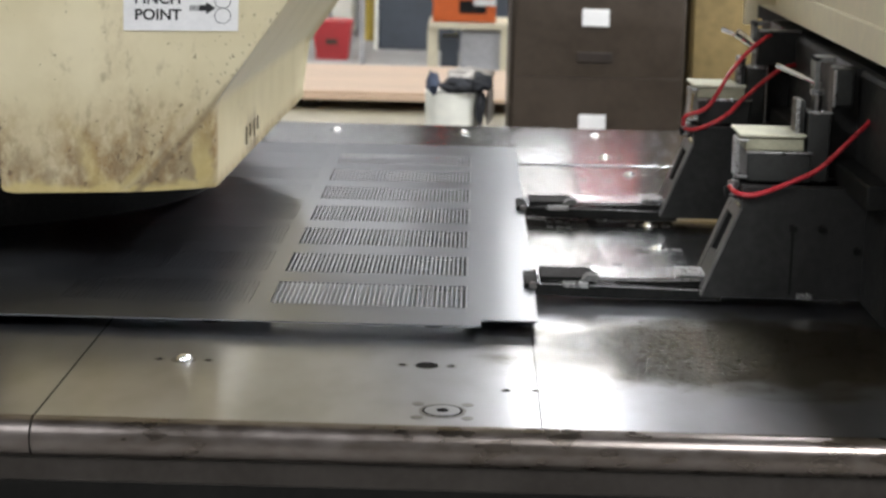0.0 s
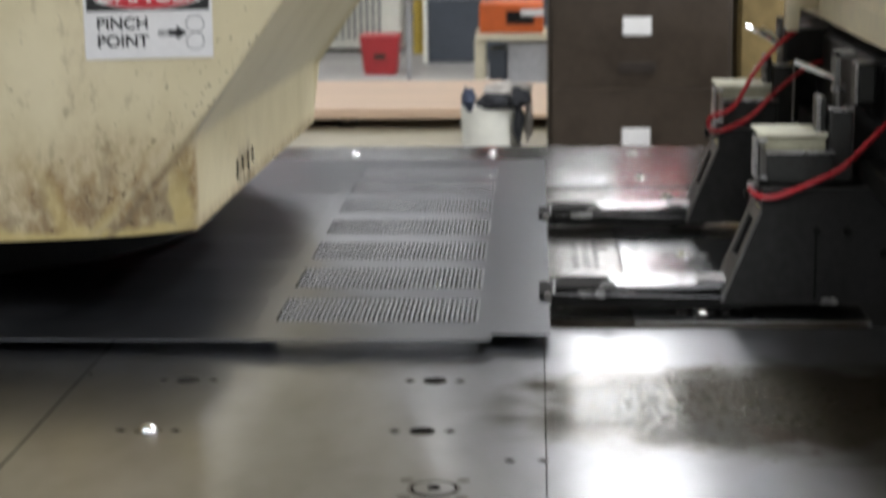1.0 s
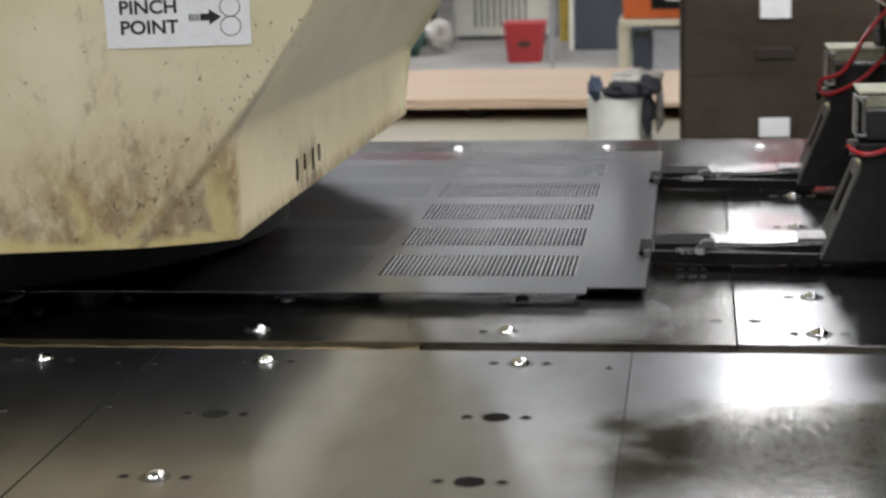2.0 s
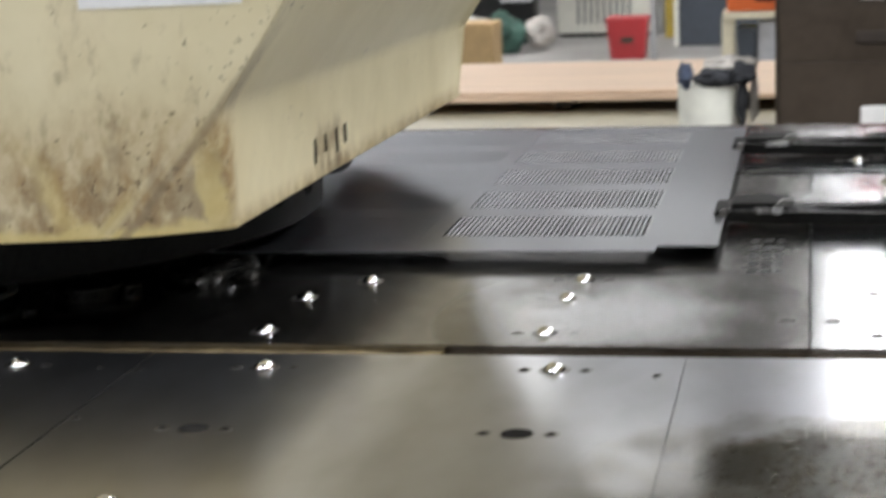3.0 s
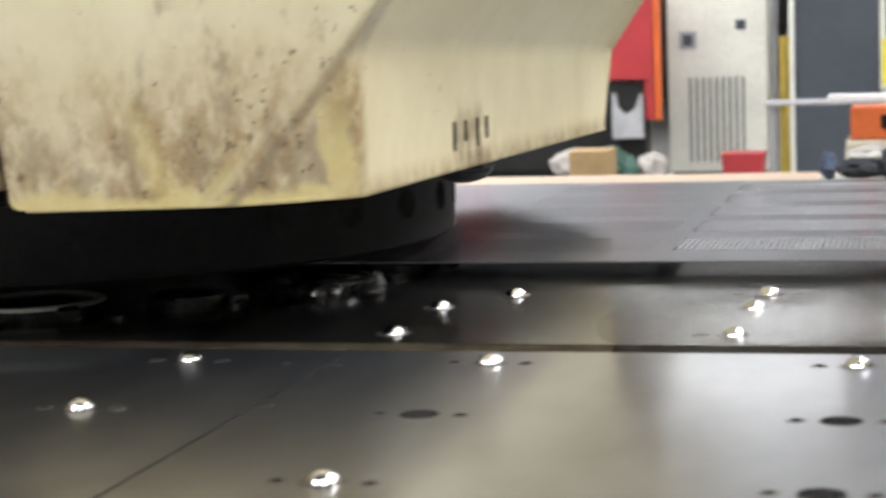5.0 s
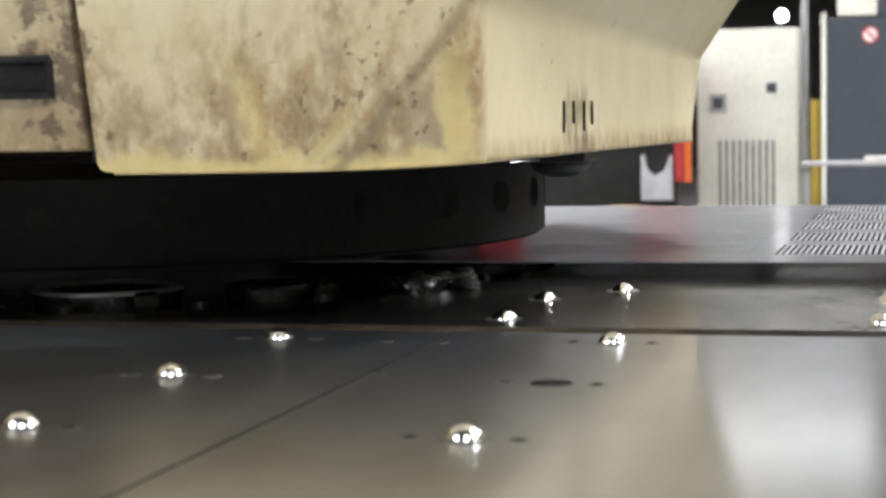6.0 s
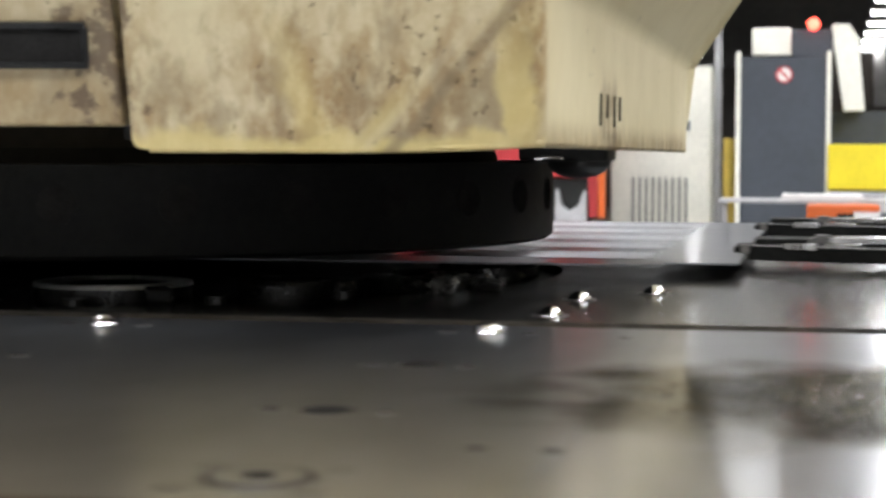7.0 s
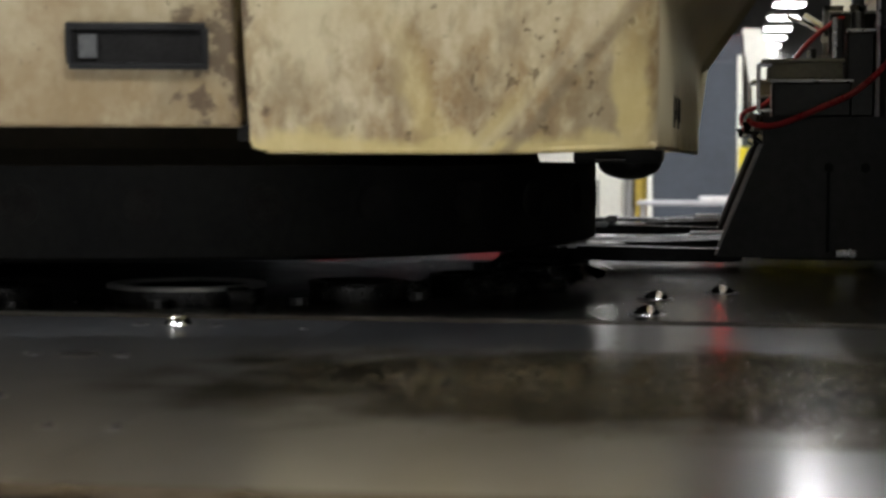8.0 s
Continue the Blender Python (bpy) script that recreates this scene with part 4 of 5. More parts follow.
def slot_bar(bm, x0, x1, y0, y1, z, crown=1.0):
    """One narrow bar between two slots, with the rolled edges that punching leaves."""
    prof = [(x0, z - TH), (x0, z - 0.0005 * crown), (x0 + (x1 - x0) * 0.2, z + 0.0004 * crown), (x0 + (x1 - x0) * 0.5, z + 0.0007 * crown), (x0 + (x1 - x0) * 0.8, z + 0.0004 * crown), (x1, z - 0.0005 * crown), (x1, z - TH)]
    return prism(bm, prof, y0, y1)


STEPS = [(b1 - b0) / NSLOT for b0, b1 in BLOCKS]
HINGE = 1.05
bm = B()
margins(bm, range(5), 0.0, HINGE, True)
body = part("sheet_body", bm, SHEET, sheet, smooth=False)
WIDTH, CROWN = (0.86, 0.56), (0.05, 1.0)      # the first block is punched finer than the second
bar_mesh = [mesh_of(slot_bar(B(), 0.0, STEPS[j] * WIDTH[j], 0.0, SLOT, ZS, CROWN[j]), "slot_bar", (SHEET, BARSTEEL)[j], bool(j)) for j in (0, 1)]
rest = (B(), B())
for k in range(5):
    for j, (b0, b1) in enumerate(BLOCKS):
        for i in range(NSLOT):
            x = b0 + STEPS[j] * (i + 1 - WIDTH[j])
            if k < 3 or (k == 3 and j == 1):
                bar = new("slot_bar", bar_mesh[j])
                bar.parent = body
                bar.location = (x, ROW0 + PITCH * k, 0)
            else:
                slot_bar(rest[j], x, x + STEPS[j] * WIDTH[j], ROW0 + PITCH * k, ROW0 + PITCH * k + SLOT, ZS, CROWN[j])
for j in (0, 1):
    part("slotted_strip", rest[j], (SHEET, BARSTEEL)[j], body, smooth=bool(j))["kind"] = "stuff"
bm = B()
margins(bm, range(5, 7), HINGE, 1.535)
bmesh.ops.translate(bm, verts=bm.verts, vec=(0, -HINGE, -ZS))
flap = part("sheet_end", bm, SHEET, sheet, "free end of the sheet, sagging past the table", smooth=False)
rest = (B(), B())
for k in (5, 6):
    for j, (b0, b1) in enumerate(BLOCKS):
        for i in range(NSLOT):
            x = b0 + STEPS[j] * (i + 1 - WIDTH[j])
            slot_bar(rest[j], x, x + STEPS[j] * WIDTH[j], ROW0 + PITCH * k - HINGE, ROW0 + PITCH * k + SLOT - HINGE, 0.0, CROWN[j])
for j in (0, 1):
    part("slotted_strip", rest[j], (SHEET, BARSTEEL)[j], flap, smooth=bool(j))["kind"] = "stuff"

# ================= clamps and carriage =================


def clamp(y0, n):
    c = thing("sheet_clamp", "black steel clamp with beige cap and red air hose", "clamp", "sheet clamps on the carriage")
    y1 = y0 + 0.085
    part("lower_jaw", prism(B(), [(0.474, 0.0105), (0.60, 0.0075), (0.735, 0.0075), (0.735, 0.0215), (0.474, 0.0262)], y0 - 0.012, y1), BLACK, c)
    part("jaw_liner", prism(B(), [(0.478, 0.0263), (0.730, 0.0216), (0.730, 0.0236), (0.478, 0.0280)], y0 - 0.0135, y1 - 0.002), JAWSTEEL, c, "bright steel jaw liner")
    part("upper_jaw", prism(B(), [(0.556, 0.0300), (0.640, 0.0290), (0.728, 0.0330), (0.728, 0.0390), (0.640, 0.0345), (0.556, 0.0345)], y0 + 0.006, y1 - 0.004),
         JAWSTEEL, c, "scuffed bright steel jaw")
    part("jaw_wedge", prism(B(), [(0.60, 0.0270), (0.728, 0.0240), (0.728, 0.0328), (0.64, 0.0289)], y0 + 0.010, y1 - 0.006), BLACK, c)
    part("jaw_shim", box(B(), 0.676, 0.727, y0 + 0.010, y1 - 0.02, 0.0385, 0.0405, 0.0006), JAWTOP, c, "pale shim plate")
    part("jaw_recess", box(B(), 0.480, 0.556, y0 + 0.004, y1 - 0.01, 0.0281, 0.0335, 0.001), BLACK, c)
    part("jaw_tip", box(B(), 0.512, 0.548, y0 - 0.0155, y0 + 0.004, 0.0225, 0.0292, 0.001), JAWTOP, c, "worn bright jaw tip")
    part("tip_block", prism(B(), [(0.536, 0.0295), (0.562, 0.0295), (0.562, 0.0385), (0.548, 0.0385)], y0 - 0.004, y0 + 0.020), GREYPART, c)
    part("jaw_pad", box(B(), 0.458, 0.488, y0 - 0.008, y1 - 0.006, 0.0185, 0.0255, 0.002), BLACK, c)
    part("jaw_screw", cyl(B(), (0.470, y0 - 0.013, 0.0225), (0.470, y0 - 0.004, 0.0225), 0.0055, n=10), SCREW, c)
    # two sloping cheeks joined by a web below their slot
    for s in (y0 - 0.014, y1 - 0.018):
        part("side_cheek", prism(B(), [(0.706, 0.0135), (0.757, 0.140), (0.757, 0.172), (0.93, 0.172), (0.93, 0.0135)], s, s + 0.026), BLACKPAINT, c)
        part("cheek_edge", prism(B(), [(0.7035, 0.016), (0.7535, 0.140), (0.7575, 0.140), (0.7080, 0.016)], s + 0.001, s + 0.025), CHEEKGREY, c, "grey sloping cheek edge")
    part("web", prism(B(), [(0.7045, 0.016), (0.7265, 0.070), (0.742, 0.064), (0.72, 0.010)], y0 + 0.0125, y1 - 0.0185), CHEEKGREY, c, "grey sloping web plate")
    part("web_head", prism(B(), [(0.7485, 0.126), (0.755, 0.142), (0.775, 0.142), (0.765, 0.122)], y0 + 0.0125, y1 - 0.0185), CHEEKGREY, c)
    part("core", prism(B(), [(0.755, 0.010), (0.785, 0.12), (0.785, 0.160), (0.95, 0.160), (0.95, 0.010)], y0 + 0.013, y1 - 0.019), BLACK, c)
    # air cylinder with its cap
    yb = y0 + 0.030
    part("cylinder_block", box(B(), 0.768, 0.858, yb + 0.002, y1 + 0.035, 0.172, 0.213, 0.003), GREYCLAMP, c)
    part("block_rim", box(B(), 0.766, 0.860, yb, yb + 0.008, 0.2125, 0.2158, 0.001), JAWTOP, c)
    part("cap", box(B(), 0.764, 0.848, yb + 0.008, y1 + 0.045, 0.2158, 0.2355, 0.003), BEIGE, c)
    part("cap_lid", box(B(), 0.756, 0.850, yb + 0.004, y1 + 0.049, 0.2357, 0.2395, 0.0012), BEIGELID, c, "pale beige lid")
    bm = box(B(), 0.751, 0.755, yb - 0.004, yb + 0.04, 0.180, 0.234, 0.001)
    box(bm, 0.751, 0.768, yb - 0.004, yb + 0.002, 0.230, 0.234, 0.001)
    box(bm, 0.751, 0.768, yb - 0.004, yb + 0.002, 0.178, 0.182, 0.001)
    part("cap_bracket", bm, JAWTOP, c)
    part("sensor_post", box(B(), 0.852, 0.884, yb + 0.010, y1 + 0.02, 0.172, 0.270, 0.003), GREYCLAMP, c)
    part("sensor_bracket", box(B(), 0.838, 0.850, yb + 0.025, y1 + 0.02, 0.212, 0.286, 0.003), GREYCLAMP, c)
    part("bracket_rim", box(B(), 0.836, 0.842, yb + 0.022, yb + 0.027, 0.212, 0.288, 0.001), JAWTOP, c)
    part("post_rim", box(B(), 0.851, 0.885, yb + 0.008, yb + 0.015, 0.2695, 0.2735, 0.001), JAWTOP, c)
    part("adjusting_bolt", cyl(B(), (0.866, yb + 0.035, 0.270), (0.866, yb + 0.035, 0.311), 0.007, n=14), SCREW, c)
    part("bolt_nut", cyl(B(), (0.866, yb + 0.035, 0.294), (0.866, yb + 0.035, 0.302), 0.011, n=6), JAWTOP, c)
    part("tie_rod", cyl(B(), (0.806, yb + 0.040, 0.334), (0.866, yb + 0.035, 0.310), 0.0036, n=14), CHROME, c, "bright steel rod")
    bm = box(B(), 0.860, 0.867, yb + 0.025, yb + 0.065, 0.303, 0.348, 0.001)
    box(bm, 0.860, 0.888, yb + 0.025, yb + 0.065, 0.341, 0.348, 0.001)
    part("yoke", bm, GREYPART, c)
    part("yoke", box(B(), 0.890, 0.916, yb + 0.025, yb + 0.085, 0.278, 0.332, 0.004), GREYCLAMP, c)
    part("yoke_rim", box(B(), 0.887, 0.891, yb + 0.023, yb + 0.029, 0.278, 0.330, 0.001), JAWTOP, c)
    part("back_plate", box(B(), 0.893, 0.936, yb + 0.055, yb + 0.095, 0.155, 0.330, 0.003), BLACKPAINT, c)
    part("hose_fitting", cyl(B(), (0.736, y0 + 0.018, 0.160), (0.762, y0 + 0.018, 0.166), 0.007, n=12), BLACK, c)
    part("hose_nut", cyl(B(), (0.748, y0 + 0.018, 0.156), (0.748, y0 + 0.018, 0.176), 0.0085, n=6), JAWTOP, c)
    part("elbow_fitting", cyl(B(), (0.754, y0 + 0.010, 0.150), (0.762, y0 + 0.004, 0.144), 0.006, n=8), CHROME, c)
    if n == 0:
        lines = [[(0.742, 0.012, 0.168), (0.750, -0.012, 0.163), (0.774, -0.024, 0.1635), (0.820, -0.026, 0.182), (0.862, -0.020, 0.203), (0.905, -0.008, 0.243), (0.950, 0.02, 0.281)]]
    else:
        lines = [[(0.742, 0.012, 0.172), (0.744, 0.002, 0.190), (0.780, -0.004, 0.207), (0.814, -0.002, 0.264), (0.846, 0.010, 0.301), (0.880, 0.03, 0.326), (0.905, 0.04, 0.330)],
                 [(0.745, 0.012, 0.166), (0.762, -0.016, 0.170), (0.806, -0.024, 0.193), (0.846, -0.002, 0.228), (0.899, 0.01, 0.270), (0.94, 0.03, 0.281)]]
        part("valve_body", box(B(), 0.866, 0.938, y0 + 0.03, y0 + 0.10, 0.276, 0.334, 0.004), BLACKPAINT, c)
        part("valve_rim", box(B(), 0.866, 0.938, y0 + 0.028, y0 + 0.04, 0.3335, 0.3375, 0.001), JAWTOP, c)
        part("piston", cyl(B(), (0.828, y0 + 0.04, 0.330), (0.858, y0 + 0.04, 0.311), 0.008, n=14), CHROME, c)
    for line in lines:
        part("air_hose", tube(B(), [(x, y0 + dy, z) for x, dy, z in line], 0.0036), REDTUBE, c, "glossy red air hose")
    for x, z in ((0.83, 0.115), (0.87, 0.115), (0.92, 0.085)):
        part("bolt", cyl(B(), (x, y0 - 0.018, z), (x, y0 - 0.013, z), 0.006, n=6), BLACK, c)
    part("cheek_groove", box(B(), 0.828, 0.832, y0 - 0.0145, y0 - 0.010, 0.02, 0.115, 0.001), BLACK, c)
    part("foot", box(B(), 0.838, 0.862, y0 - 0.020, y0 - 0.0142, 0.0140, 0.024, 0.002), JAWTOP, c, "worn bright foot")
    return c


CLAMPS = [clamp(0.20, 0), clamp(0.80, 1)]

carriage = thing("clamp_carriage", "black steel carriage block carrying the sheet clamps", "machine carriage")
part("slide_block", box(B(), 0.93, 1.10, 0.05, 1.15, 0.006, 0.33, 0.01), BLACKPAINT, carriage)
part("rail", box(B(), 0.90, 0.94, 0.05, 1.15, 0.166, 0.20, 0.004), BLACK, carriage)

beam = thing("cross_beam", "long black beam with a cream painted cover along the table", "machine beam")
part("beam_body", box(B(), 1.0, 1.5, -0.45, 1.3, 0.02, 0.40, 0.012), BLACKPAINT, beam)
part("beam_cover", box(B(), 0.925, 1.6, -0.85, 2.25, 0.365, 0.575, 0.02), CREAM, beam, "cream painted beam cover")
part("cover_lip", box(B(), 0.92, 0.93, -0.85, 2.25, 0.352, 0.40, 0.003), CREAM, beam)
part("drop_bracket", box(B(), 0.868, 0.890, 0.63, 0.66, 0.330, 0.372, 0.002), CREAM, beam)
part("bracket_arm", box(B(), 0.868, 0.93, 0.63, 0.66, 0.366, 0.385, 0.002), CREAM, beam)
part("beam_foot", box(B(), 1.02, 1.45, -0.40, 2.3, 0.004, 0.02, 0.003), BLACK, beam)
part("cable_duct", box(B(), 0.97, 1.0, 0.0, 1.2, 0.30, 0.36, 0.006), BLACK, beam)

# ================= things behind the press =================
pallet = thing("board_stack", "pink-beige boards stacked on a cream steel bench", "board stack")
part("board", box(B(), -2.4, 1.25, 4.40, 5.45, -0.300, -0.283, 0.003), BOARD, pallet)
part("board", box(B(), -2.5, 0.32, 4.43, 5.42, -0.282, -0.268, 0.003), BOARD, pallet)
part("bench_top", box(B(), -2.7, 1.3, 3.75, 5.6, -0.40, -0.345, 0.006), BENCH, pallet, "cream steel bench top")
for x in (-2.2, -1.2, -0.3, 0.55, 1.1):
    part("spacer", box(B(), x, x + 0.06, 4.52, 5.35, -0.344, -0.301, 0.002), BROWN, pallet)
for x in (-2.6, 1.2):
    for y in (3.85, 5.45):
        part("leg", box(B(), x, x + 0.06, y, y + 0.06, FLOOR, -0.40), CREAM, pallet)

bucket = thing("waste_bin", "cream plastic container with gloves and rags hanging over its edge", "bin")
bx, by = 0.315, 3.25
part("container", cyl(B(), (bx, by, -0.55), (bx, by, -0.115), 0.082, 0.096, n=28), MACHINEWHITE, bucket)
part("stand", box(B(), bx - 0.10, bx + 0.10, by - 0.10, by + 0.10, FLOOR, -0.55, 0.01), GREYLIGHT, bucket)


def rag(parent, seed, c, s, material, name):
    bm = B()
    bmesh.ops.create_icosphere(bm, subdivisions=4, radius=1)
    for w in bm.verts:
        n1 = noise.noise(w.co * 1.3 + Vector((seed, 0, 0)))
        n2 = noise.noise(w.co * 3.4 + Vector((0, seed, 0)))
        w.co *= 1 + 0.35 * n1 + 0.16 * n2
        w.co = Vector((w.co.x * s[0] + c[0], w.co.y * s[1] + c[1], w.co.z * s[2] + c[2]))
    return part(name, bm, material, parent)


rag(bucket, 1.0, (bx + 0.045, by - 0.02, -0.062), (0.075, 0.06, 0.026), RAG, "rag")
rag(bucket, 5.0, (bx + 0.015, by - 0.075, -0.088), (0.055, 0.035, 0.026), CLOTHDARK, "glove")
rag(bucket, 9.0, (bx + 0.085, by - 0.07, -0.078), (0.036, 0.04, 0.032), CLOTHDARK, "glove")
rag(bucket, 12.0, (bx - 0.070, by - 0.05, -0.085), (0.022, 0.04, 0.035), CLOTHBLUE, "rag")
rag(bucket, 15.0, (bx + 0.115, by - 0.04, -0.150), (0.012, 0.04, 0.070), RAG, "rag")
rag(bucket, 19.0, (bx + 0.085, by - 0.07, -0.155), (0.016, 0.03, 0.060), CLOTHDARK, "glove")

cab = thing("filing_cabinet", "dark brown steel filing cabinet with white drawer labels", "cabinet")
CX0, CX1, CY0 = 0.490, 1.040, 3.08
part("body", box(B(), CX0, CX1, CY0 + 0.02, CY0 + 0.65, FLOOR, 0.30, 0.006), BROWN, cab)
for k in range(4):
    z1 = 0.290 - 0.333 * k
    z0 = z1 - 0.3325
    if k == 3:
        z0 = FLOOR + 0.03
    d = part("drawer", box(B(), CX0 + 0.012, CX1 - 0.012, CY0, CY0 + 0.025, z0, z1, 0.0012), BROWN, cab)
for z in (0.145, -0.188):
    part("label_holder", box(B(), 0.712, 0.797, CY0 - 0.006, CY0, z - 0.027, z + 0.027, 0.002), WHITE, cab, "white paper drawer label")
for z in (0.02, -0.30):
    bm = box(B(), 0.70, 0.81, CY0 - 0.004, CY0 + 0.001, z - 0.016, z + 0.016, 0.003)
    part("drawer_handle", bm, BROWNDARK, cab)
papers = thing("paper_carton", "white carton on the filing cabinet", "box")
part("carton", box(B(), 0.50, 0.68, 3.12, 3.55, 0.301, 0.42, 0.003), WHITE, papers)
redbox = thing("red_case", "red steel case on the filing cabinet", "case")
part("case", box(B(), 0.70, 0.91, 3.085, 3.5, 0.301, 0.53, 0.006), REDPAINT, redbox)

och = thing("ochre_locker", "ochre brown steel locker beside the filing cabinet", "cabinet")
part("body", box(B(), 1.07, 1.75, 3.25, 3.8, FLOOR, 0.9, 0.006), OCHRE, och)
part("door", box(B(), 1.08, 1.40, 3.235, 3.25, FLOOR + 0.05, 0.88, 0.004), OCHRE, och)

rbin = thing("red_bin", "red plastic waste bin on the floor", "bin")
bm = B()
bmesh.ops.create_cone(bm, cap_ends=True, segments=4, radius1=0.17, radius2=0.215, depth=0.29, matrix=pose(-0.745, 11.8, -0.755, 0, 0, 45))
part("tub", bm, REDPAINT, rbin, smooth=False)
part("rim", box(B(), -0.90, -0.59, 11.645, 11.955, -0.62, -0.597, 0.006), REDPAINT, rbin)
part("label", box(B(), -0.79, -0.70, 11.662, 11.672, -0.78, -0.72), BROWN, rbin)

chil = thing("chiller_unit", "off-white tall chiller cabinet with a grille", "machine")
UX0, UX1, UY = -1.52, -0.71, 13.6
part("body", box(B(), UX0, UX1, UY, UY + 0.8, -0.87, 0.80, 0.01), MACHINEWHITE, chil)
part("plinth", box(B(), UX0 + 0.03, UX1 - 0.03, UY + 0.03, UY + 0.7, FLOOR, -0.87), BLACKPAINT, chil)
for k in range(9):
    x = -1.345 + 0.0535 * k
    part("grille_slat", box(B(), x, x + 0.019, UY - 0.012, UY, -0.79, -0.10), GRILLE, chil)
part("display", box(B(), -1.42, -1.28, UY - 0.01, UY, 0.13, 0.28, 0.004), GREYLIGHT, chil)
part("display_glass", box(B(), -1.39, -1.31, UY - 0.016, UY - 0.009, 0.16, 0.25), SLATE, chil)
part("button_box", box(B(), -0.96, -0.88, UY - 0.012, UY, 0.28, 0.36, 0.004), SLATE, chil)
part("hose_lamp", ball(B(), (-0.86, UY + 0.3, 0.91), 0.05), FARGLOW, chil, "lit round lamp on the cabinet")

redm = thing("red_machine", "red machine housing with a dark opening and a grey tray", "machine")
part("housing", box(B(), -3.2, -1.555, 13.0, 13.1, -0.09, 0.92, 0.01), REDPAINT, redm)
# added out of direct view to break up the red in the sheet's reflection
part("reflection_panel", box(B(), -2.85, -1.95, 12.985, 13.0, 0.26, 0.90, 0.006), GREYLIGHT, redm, "light grey panel added to the red housing, seen only mirrored")
part("side_post", box(B(), -1.63, -1.555, 13.0, 13.1, -0.41, -0.09, 0.01), REDPAINT, redm)
part("opening", box(B(), -3.2, -1.63, 13.05, 13.3, -0.80, -0.11), BLACKPAINT, redm)
part("tray", prism(B(), [(-1.885, -0.55), (-1.64, -0.55), (-1.64, -0.20), (-1.66, -0.20), (-1.70, -0.31), (-1.78, -0.36), (-1.84, -0.30), (-1.86, -0.19), (-1.885, -0.19)], 12.95, 13.04), GREYLIGHT, redm, "grey metal tray with a scooped edge", smooth=False)
part("stand", box(B(), -3.1, -1.7, 13.1, 13.9, FLOOR, -0.78), BLACKPAINT, redm)
part("edge", box(B(), -1.553, -1.50, 13.02, 13.1, -0.41, 0.92), ORANGE, redm, "orange edge strip")

crates = thing("cardboard_box", "plain brown cardboard box on the floor", "box")
part("carton", box(B(), -1.49, -1.26, 8.9, 9.2, FLOOR, -0.39, 0.006), CARD, crates)
bag = thing("rubbish_bag", "dark green plastic bag beside pale rags", "bag")
rag(bag, 21.0, (-1.74, 12.3, -0.74), (0.16, 0.14, 0.15), GREENBAG, "bag_body")
rag(bag, 25.0, (-1.50, 12.4, -0.75), (0.11, 0.12, 0.12), RAG, "rag")
rag(bag, 28.0, (-2.08, 12.4, -0.72), (0.18, 0.14, 0.13), RAG, "rag")

for k, (sx, sy, size) in enumerate(((-0.150, 0.235, (0.026, 0.030, 0.013)), (-0.100, 0.262, (0.016, 0.014, 0.007)), (-0.118, 0.335, (0.012, 0.016, 0.010)), (-0.205, 0.300, (0.030, 0.016, 0.006)))):
    swarf = thing("swarf_clump", "small clump of oily dark metal chips on the turret", "metal chips", "clumps of metal chips")
    rag(swarf, 31.0 + 4 * k, (sx, sy, 0.004), size, SWARF, "chip_clump")

lock = thing("slate_machine", "slate-grey machine cabinet with white side arms and a red beacon", "machine")
PY = 12.6
part("door_panel", box(B(), -0.43, 0.20, PY, PY + 0.5, FLOOR, 0.82, 0.008), SLATE, lock)
part("edge_post", box(B(), -0.465, -0.432, PY - 0.02, PY + 0.05, FLOOR, 0.86, 0.004), MACHINEWHITE, lock)
part("side_post", box(B(), 0.20, 0.235, PY - 0.02, PY + 0.4, -0.2, 0.86, 0.004), MACHINEWHITE, lock)
part("head_plate", box(B(), -0.35, -0.06, PY, PY + 0.4, 0.83, 1.04, 0.02), MACHINEWHITE, lock)
part("head_dark", box(B(), -0.06, 0.24, PY + 0.02, PY + 0.4, 0.82, 1.02, 0.01), SLATE, lock)
part("side_arm", prism(B(), [(0.236, 1.06), (0.36, 1.06), (0.43, 0.95), (0.48, 0.42), (0.33, 0.42), (0.25, 0.9)], PY, PY + 0.4), MACHINEWHITE, lock)
part("yellow_guard", box(B(), 0.215, 1.6, PY - 0.05, PY + 0.3, -0.17, 0.17, 0.01), YELLOW, lock)
part("grey_guard", box(B(), 0.215, 1.6, PY - 0.03, PY + 0.3, -0.34, -0.18, 0.01), GREYLIGHT, lock)
part("back_wall", box(B(), 0.24, 1.6, PY + 0.35, PY + 0.45, 0.17, 0.42), SLATE, lock)
part("base", box(B(), 0.22, 1.6, PY + 0.02, PY + 0.3, FLOOR, -0.35), SLATE, lock)
bm = cyl(B(), (-0.11, PY - 0.004, 0.687), (-0.11, PY, 0.687), 0.062, n=32)
dsign = part("round_sign", bm, SIGNRED, lock, "round red and white sign")
part("sign_centre", cyl(B(), (-0.11, PY - 0.008, 0.687), (-0.11, PY - 0.003, 0.687), 0.050, n=32), WHITE, dsign)
bm = box(B(), -0.05, 0.05, -0.002, 0.002, -0.008, 0.008)
bmesh.ops.transform(bm, verts=bm.verts, matrix=pose(-0.11, PY - 0.009, 0.687, 0, 45, 0))
part("sign_bar", bm, SIGNRED, dsign)
part("beacon", ball(B(), (0.10, PY - 0.02, 1.06), 0.045), BEACON, lock, "glowing red beacon")

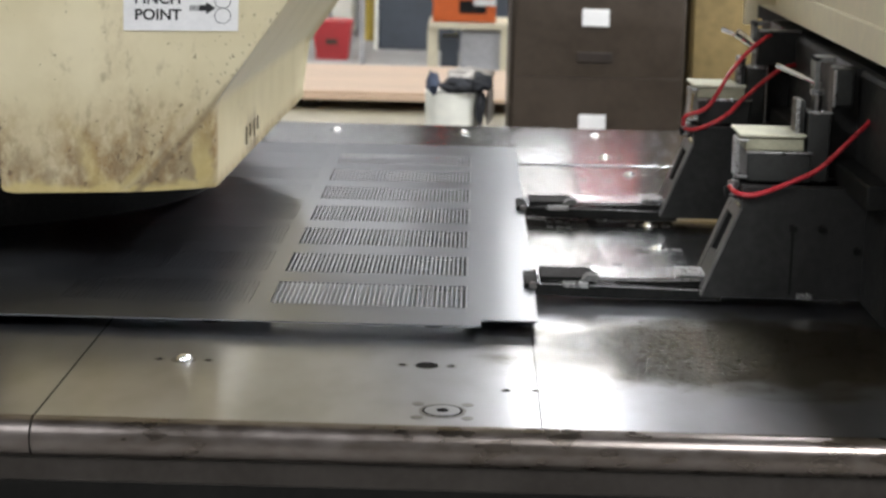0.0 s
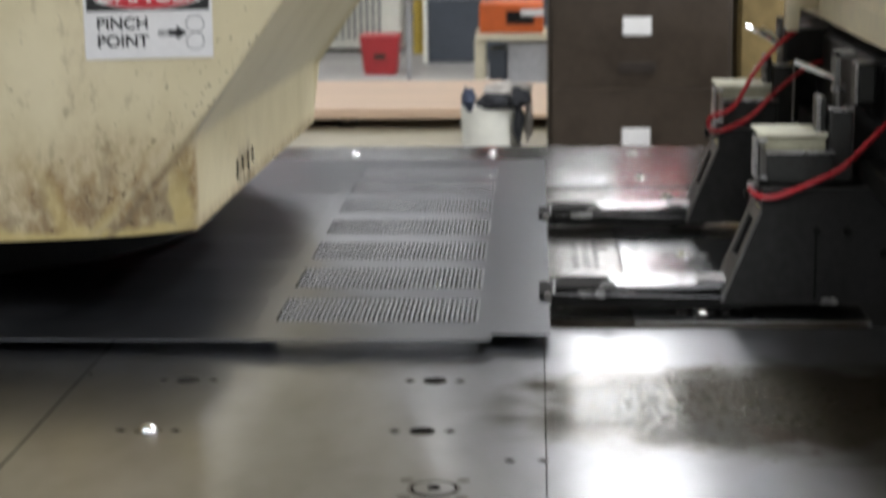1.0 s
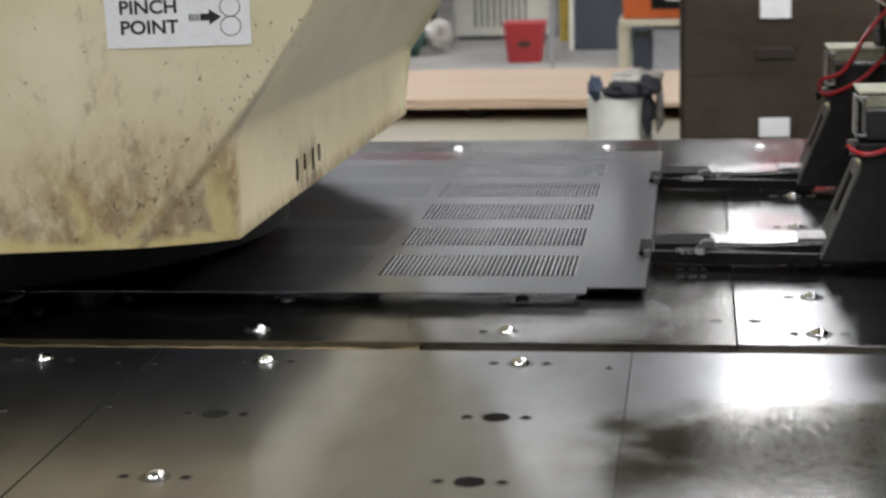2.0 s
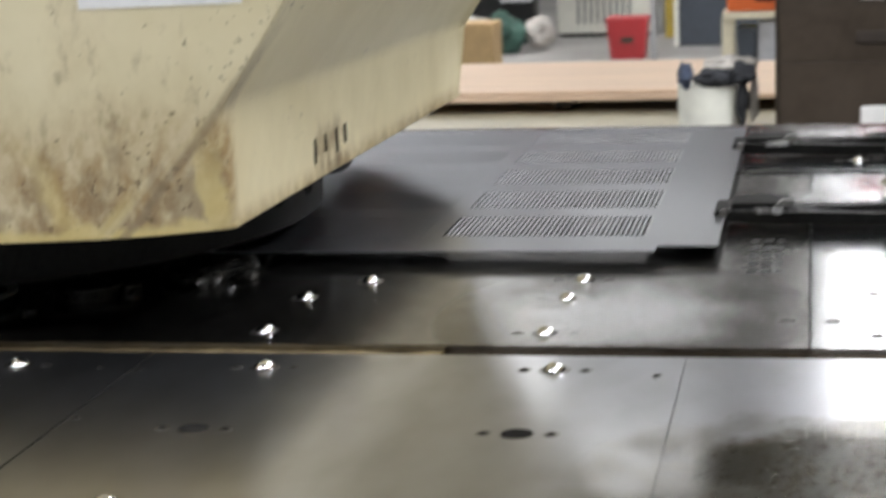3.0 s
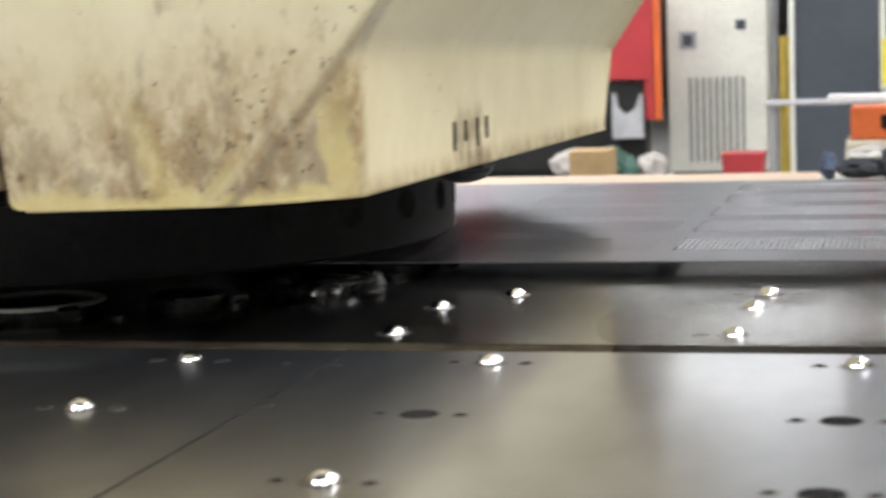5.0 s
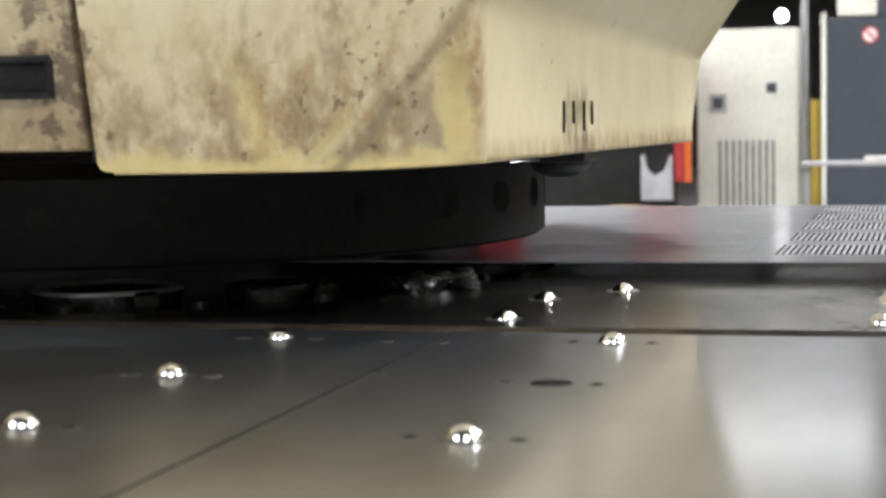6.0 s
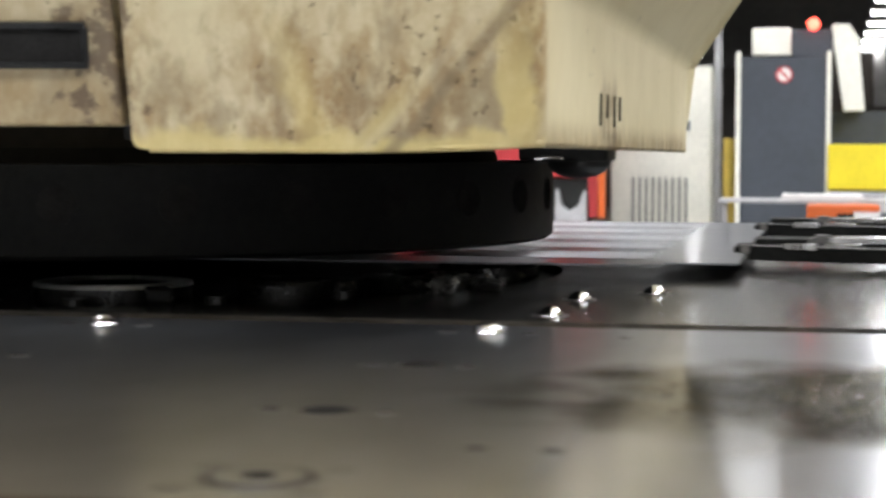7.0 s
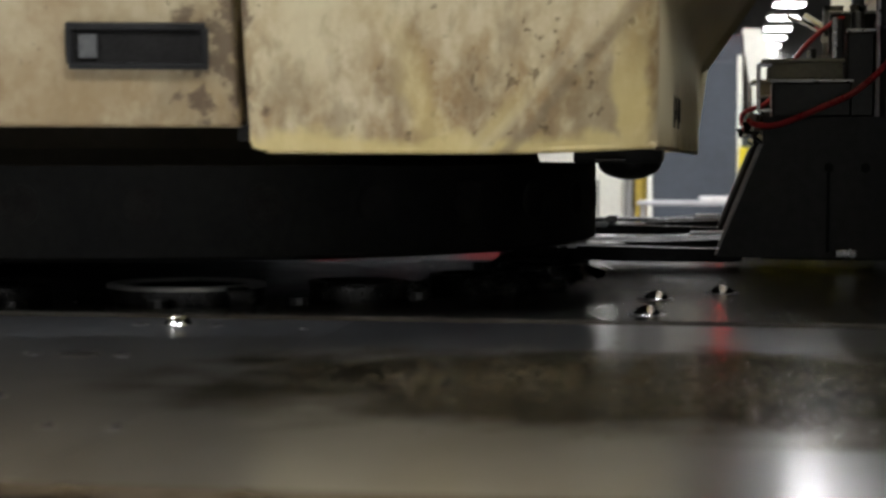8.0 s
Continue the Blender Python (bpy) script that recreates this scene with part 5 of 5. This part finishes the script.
post = thing("yellow_post", "yellow bollard with grey pipes beside it", "bollard")
part("bollard", cyl(B(), (-0.55, 13.4, FLOOR), (-0.55, 13.4, 0.22), 0.05), YELLOWDULL, post)
part("pipe", cyl(B(), (-0.66, 13.7, FLOOR), (-0.66, 13.7, 1.4), 0.03), GREYLIGHT, post)

cart = thing("tool_cart", "cream steel cart carrying an orange tool box", "cart")
part("shelf", box(B(), 0.08, 0.62, 8.88, 9.4, -0.40, -0.36, 0.006), CREAM, cart)
for x in (0.10, 0.56):
    for y in (8.9, 9.34):
        part("leg", box(B(), x - 0.025, x + 0.035, y, y + 0.05, FLOOR, -0.40), CREAM, cart)
part("lower_box", box(B(), 0.28, 0.60, 8.95, 9.3, -0.75, -0.42, 0.01), GREYLIGHT, cart)
part("dark_box", box(B(), 0.16, 0.27, 8.95, 9.3, -0.72, -0.46, 0.01), SLATE, cart)
tb = thing("orange_tool_box", "orange steel tool box with a dark opening on the cart", "tool box")
part("shell", box(B(), 0.105, 0.50, 8.9, 9.25, -0.357, -0.175, 0.01), ORANGE, tb)
part("opening", box(B(), 0.27, 0.44, 8.892, 8.905, -0.30, -0.22, 0.003), HOLE, tb)
part("folder", box(B(), 0.36, 0.50, 8.888, 8.895, -0.25, -0.21), WHITE, tb)
wt = thing("light_table", "pale narrow work table with papers on it", "table")
part("top", box(B(), -0.42, 0.75, 9.6, 10.0, -0.185, -0.165, 0.004), GREYLIGHT, wt)
part("folder", box(B(), -0.05, 0.42, 9.62, 9.9, -0.165, -0.135, 0.004), WHITE, wt)
for x in (-0.40, 0.70):
    part("leg", box(B(), x, x + 0.03, 9.7, 9.73, FLOOR, -0.185), GREYLIGHT, wt)

# far end of the hall: dark steelwork, rows of lamps and added glow panels
for x in (-9, -4.5, 5.0, 9.5):
    solid("steel_column", box(B(), x, x + 0.3, 30, 30.3, FLOOR, 4.6, 0.01), BROWN, "dark steel column of the hall", "column", "hall columns")
for k in range(9):
    y = 9 + 4 * k
    solid("roof_beam", box(B(), -14, 16, y, y + 0.25, 4.1, 4.59, 0.01), BROWN, "dark steel roof beam", "beam", "roof beams")
far_mach = thing("far_machine_row", "dark machines and racks at the far end of the hall", "machines", kind="stuff")
bm = B()
random.seed(11)
for k in range(46):
    x, y = random.uniform(-8, 9), random.uniform(24, 42)
    w, h = random.uniform(0.5, 1.8), random.uniform(0.6, 3.0)
    box(bm, x, x + w, y, y + 0.8, FLOOR, FLOOR + h)
part("racks", bm, BROWN, far_mach)
FAR_LAMPS_AND_PANELS = [(-4.6, 8.9 + 3 * k, LAMP_Z, 0.8, FARGLOW) for k in range(3)] + [(3.6, 8.9 + 3 * k, LAMP_Z, 0.8, FARGLOW) for k in range(5)]
# wide unseen panels, added so that the tables mirror something bright
FAR_LAMPS_AND_PANELS += [(-2.1, 10.4, LAMP_Z, 1.7, WIDEGLOW)] + [(-2.4, 12.6, LAMP_Z, 1.9, SOFTGLOW)] + [(-3.2, 9.6, LAMP_Z, 1.3, WIDEGLOW), (-0.5, 9.2, LAMP_Z, 0.8, WIDEGLOW), (-1.1, 17.0, LAMP_Z, 1.7, WIDEGLOW)]
FAR_LAMPS_AND_PANELS += [(1.1, 8.0 + 2.6 * k, LAMP_Z, 0.75, FARGLOW) for k in range(4)] + [(1.22, 21 + 3 * k, 2.6, 0.5, FARGLOW) for k in range(9)]
for x, y, z, size, material in FAR_LAMPS_AND_PANELS:
    ceiling_lamp_or_panel(x, y, z, size, size, material)


def motions():
    slide = [(0, 0), (3.9, 0), (4.2, 0.042), (4.4, 0.080), (4.8, 0.080), (5.2, 0.082), (5.9, 0.080), (6.1, 0.062), (6.3, 0.017), (6.5, -0.087),
             (6.75, -0.222), (7.0, -0.363), (7.3, -0.539), (7.5, -0.624), (7.6, -0.657), (7.8, -0.682), (8.0, -0.689)]
    feed = [(0, -0.390), (0.25, -0.305), (0.5, -0.215), (0.9, -0.198), (1.0, -0.195), (1.25, -0.09), (1.5, 0.017), (1.7, 0.088), (2.2, 0.20), (2.8, 0.313), (3.0, 0.376), (3.5, 0.397),
            (4.0, 0.390), (4.4, 0.436), (5.0, 0.424), (5.2, 0.420), (6.3, 0.400), (6.5, 0.405), (7.0, 0.424), (7.3, 0.424), (8.0, 0.424)]

    def value(rows, t):
        return float(np.interp(t, [r[0] for r in rows], [r[1] for r in rows]))

    def trail(s):
        return s if s > 0 else 0.945 * s

    for ob in (front, far_t):
        walk(ob, [(t, pose(s, 0, 0)) for t, s in slide])
    # the clamps trail a little behind the tables
    for ob in (beam,):
        walk(ob, [(t, pose(trail(s), 0, 0)) for t, s in slide])
    times = sorted({r[0] for r in slide} | {r[0] for r in feed})
    for ob in (sheet, carriage, *CLAMPS):
        walk(ob, [(t, pose(trail(value(slide, t)), value(feed, t), 0)) for t in times])
    sag = [(0, 0), (0.9, -1), (1.5, -2), (1.7, -3), (2.8, -8.5), (3.5, -9.5), (8.0, -9.5)]
    walk(flap, [(t, pose(0, HINGE, ZS, a, 0, 0)) for t, a in sag])


motions()
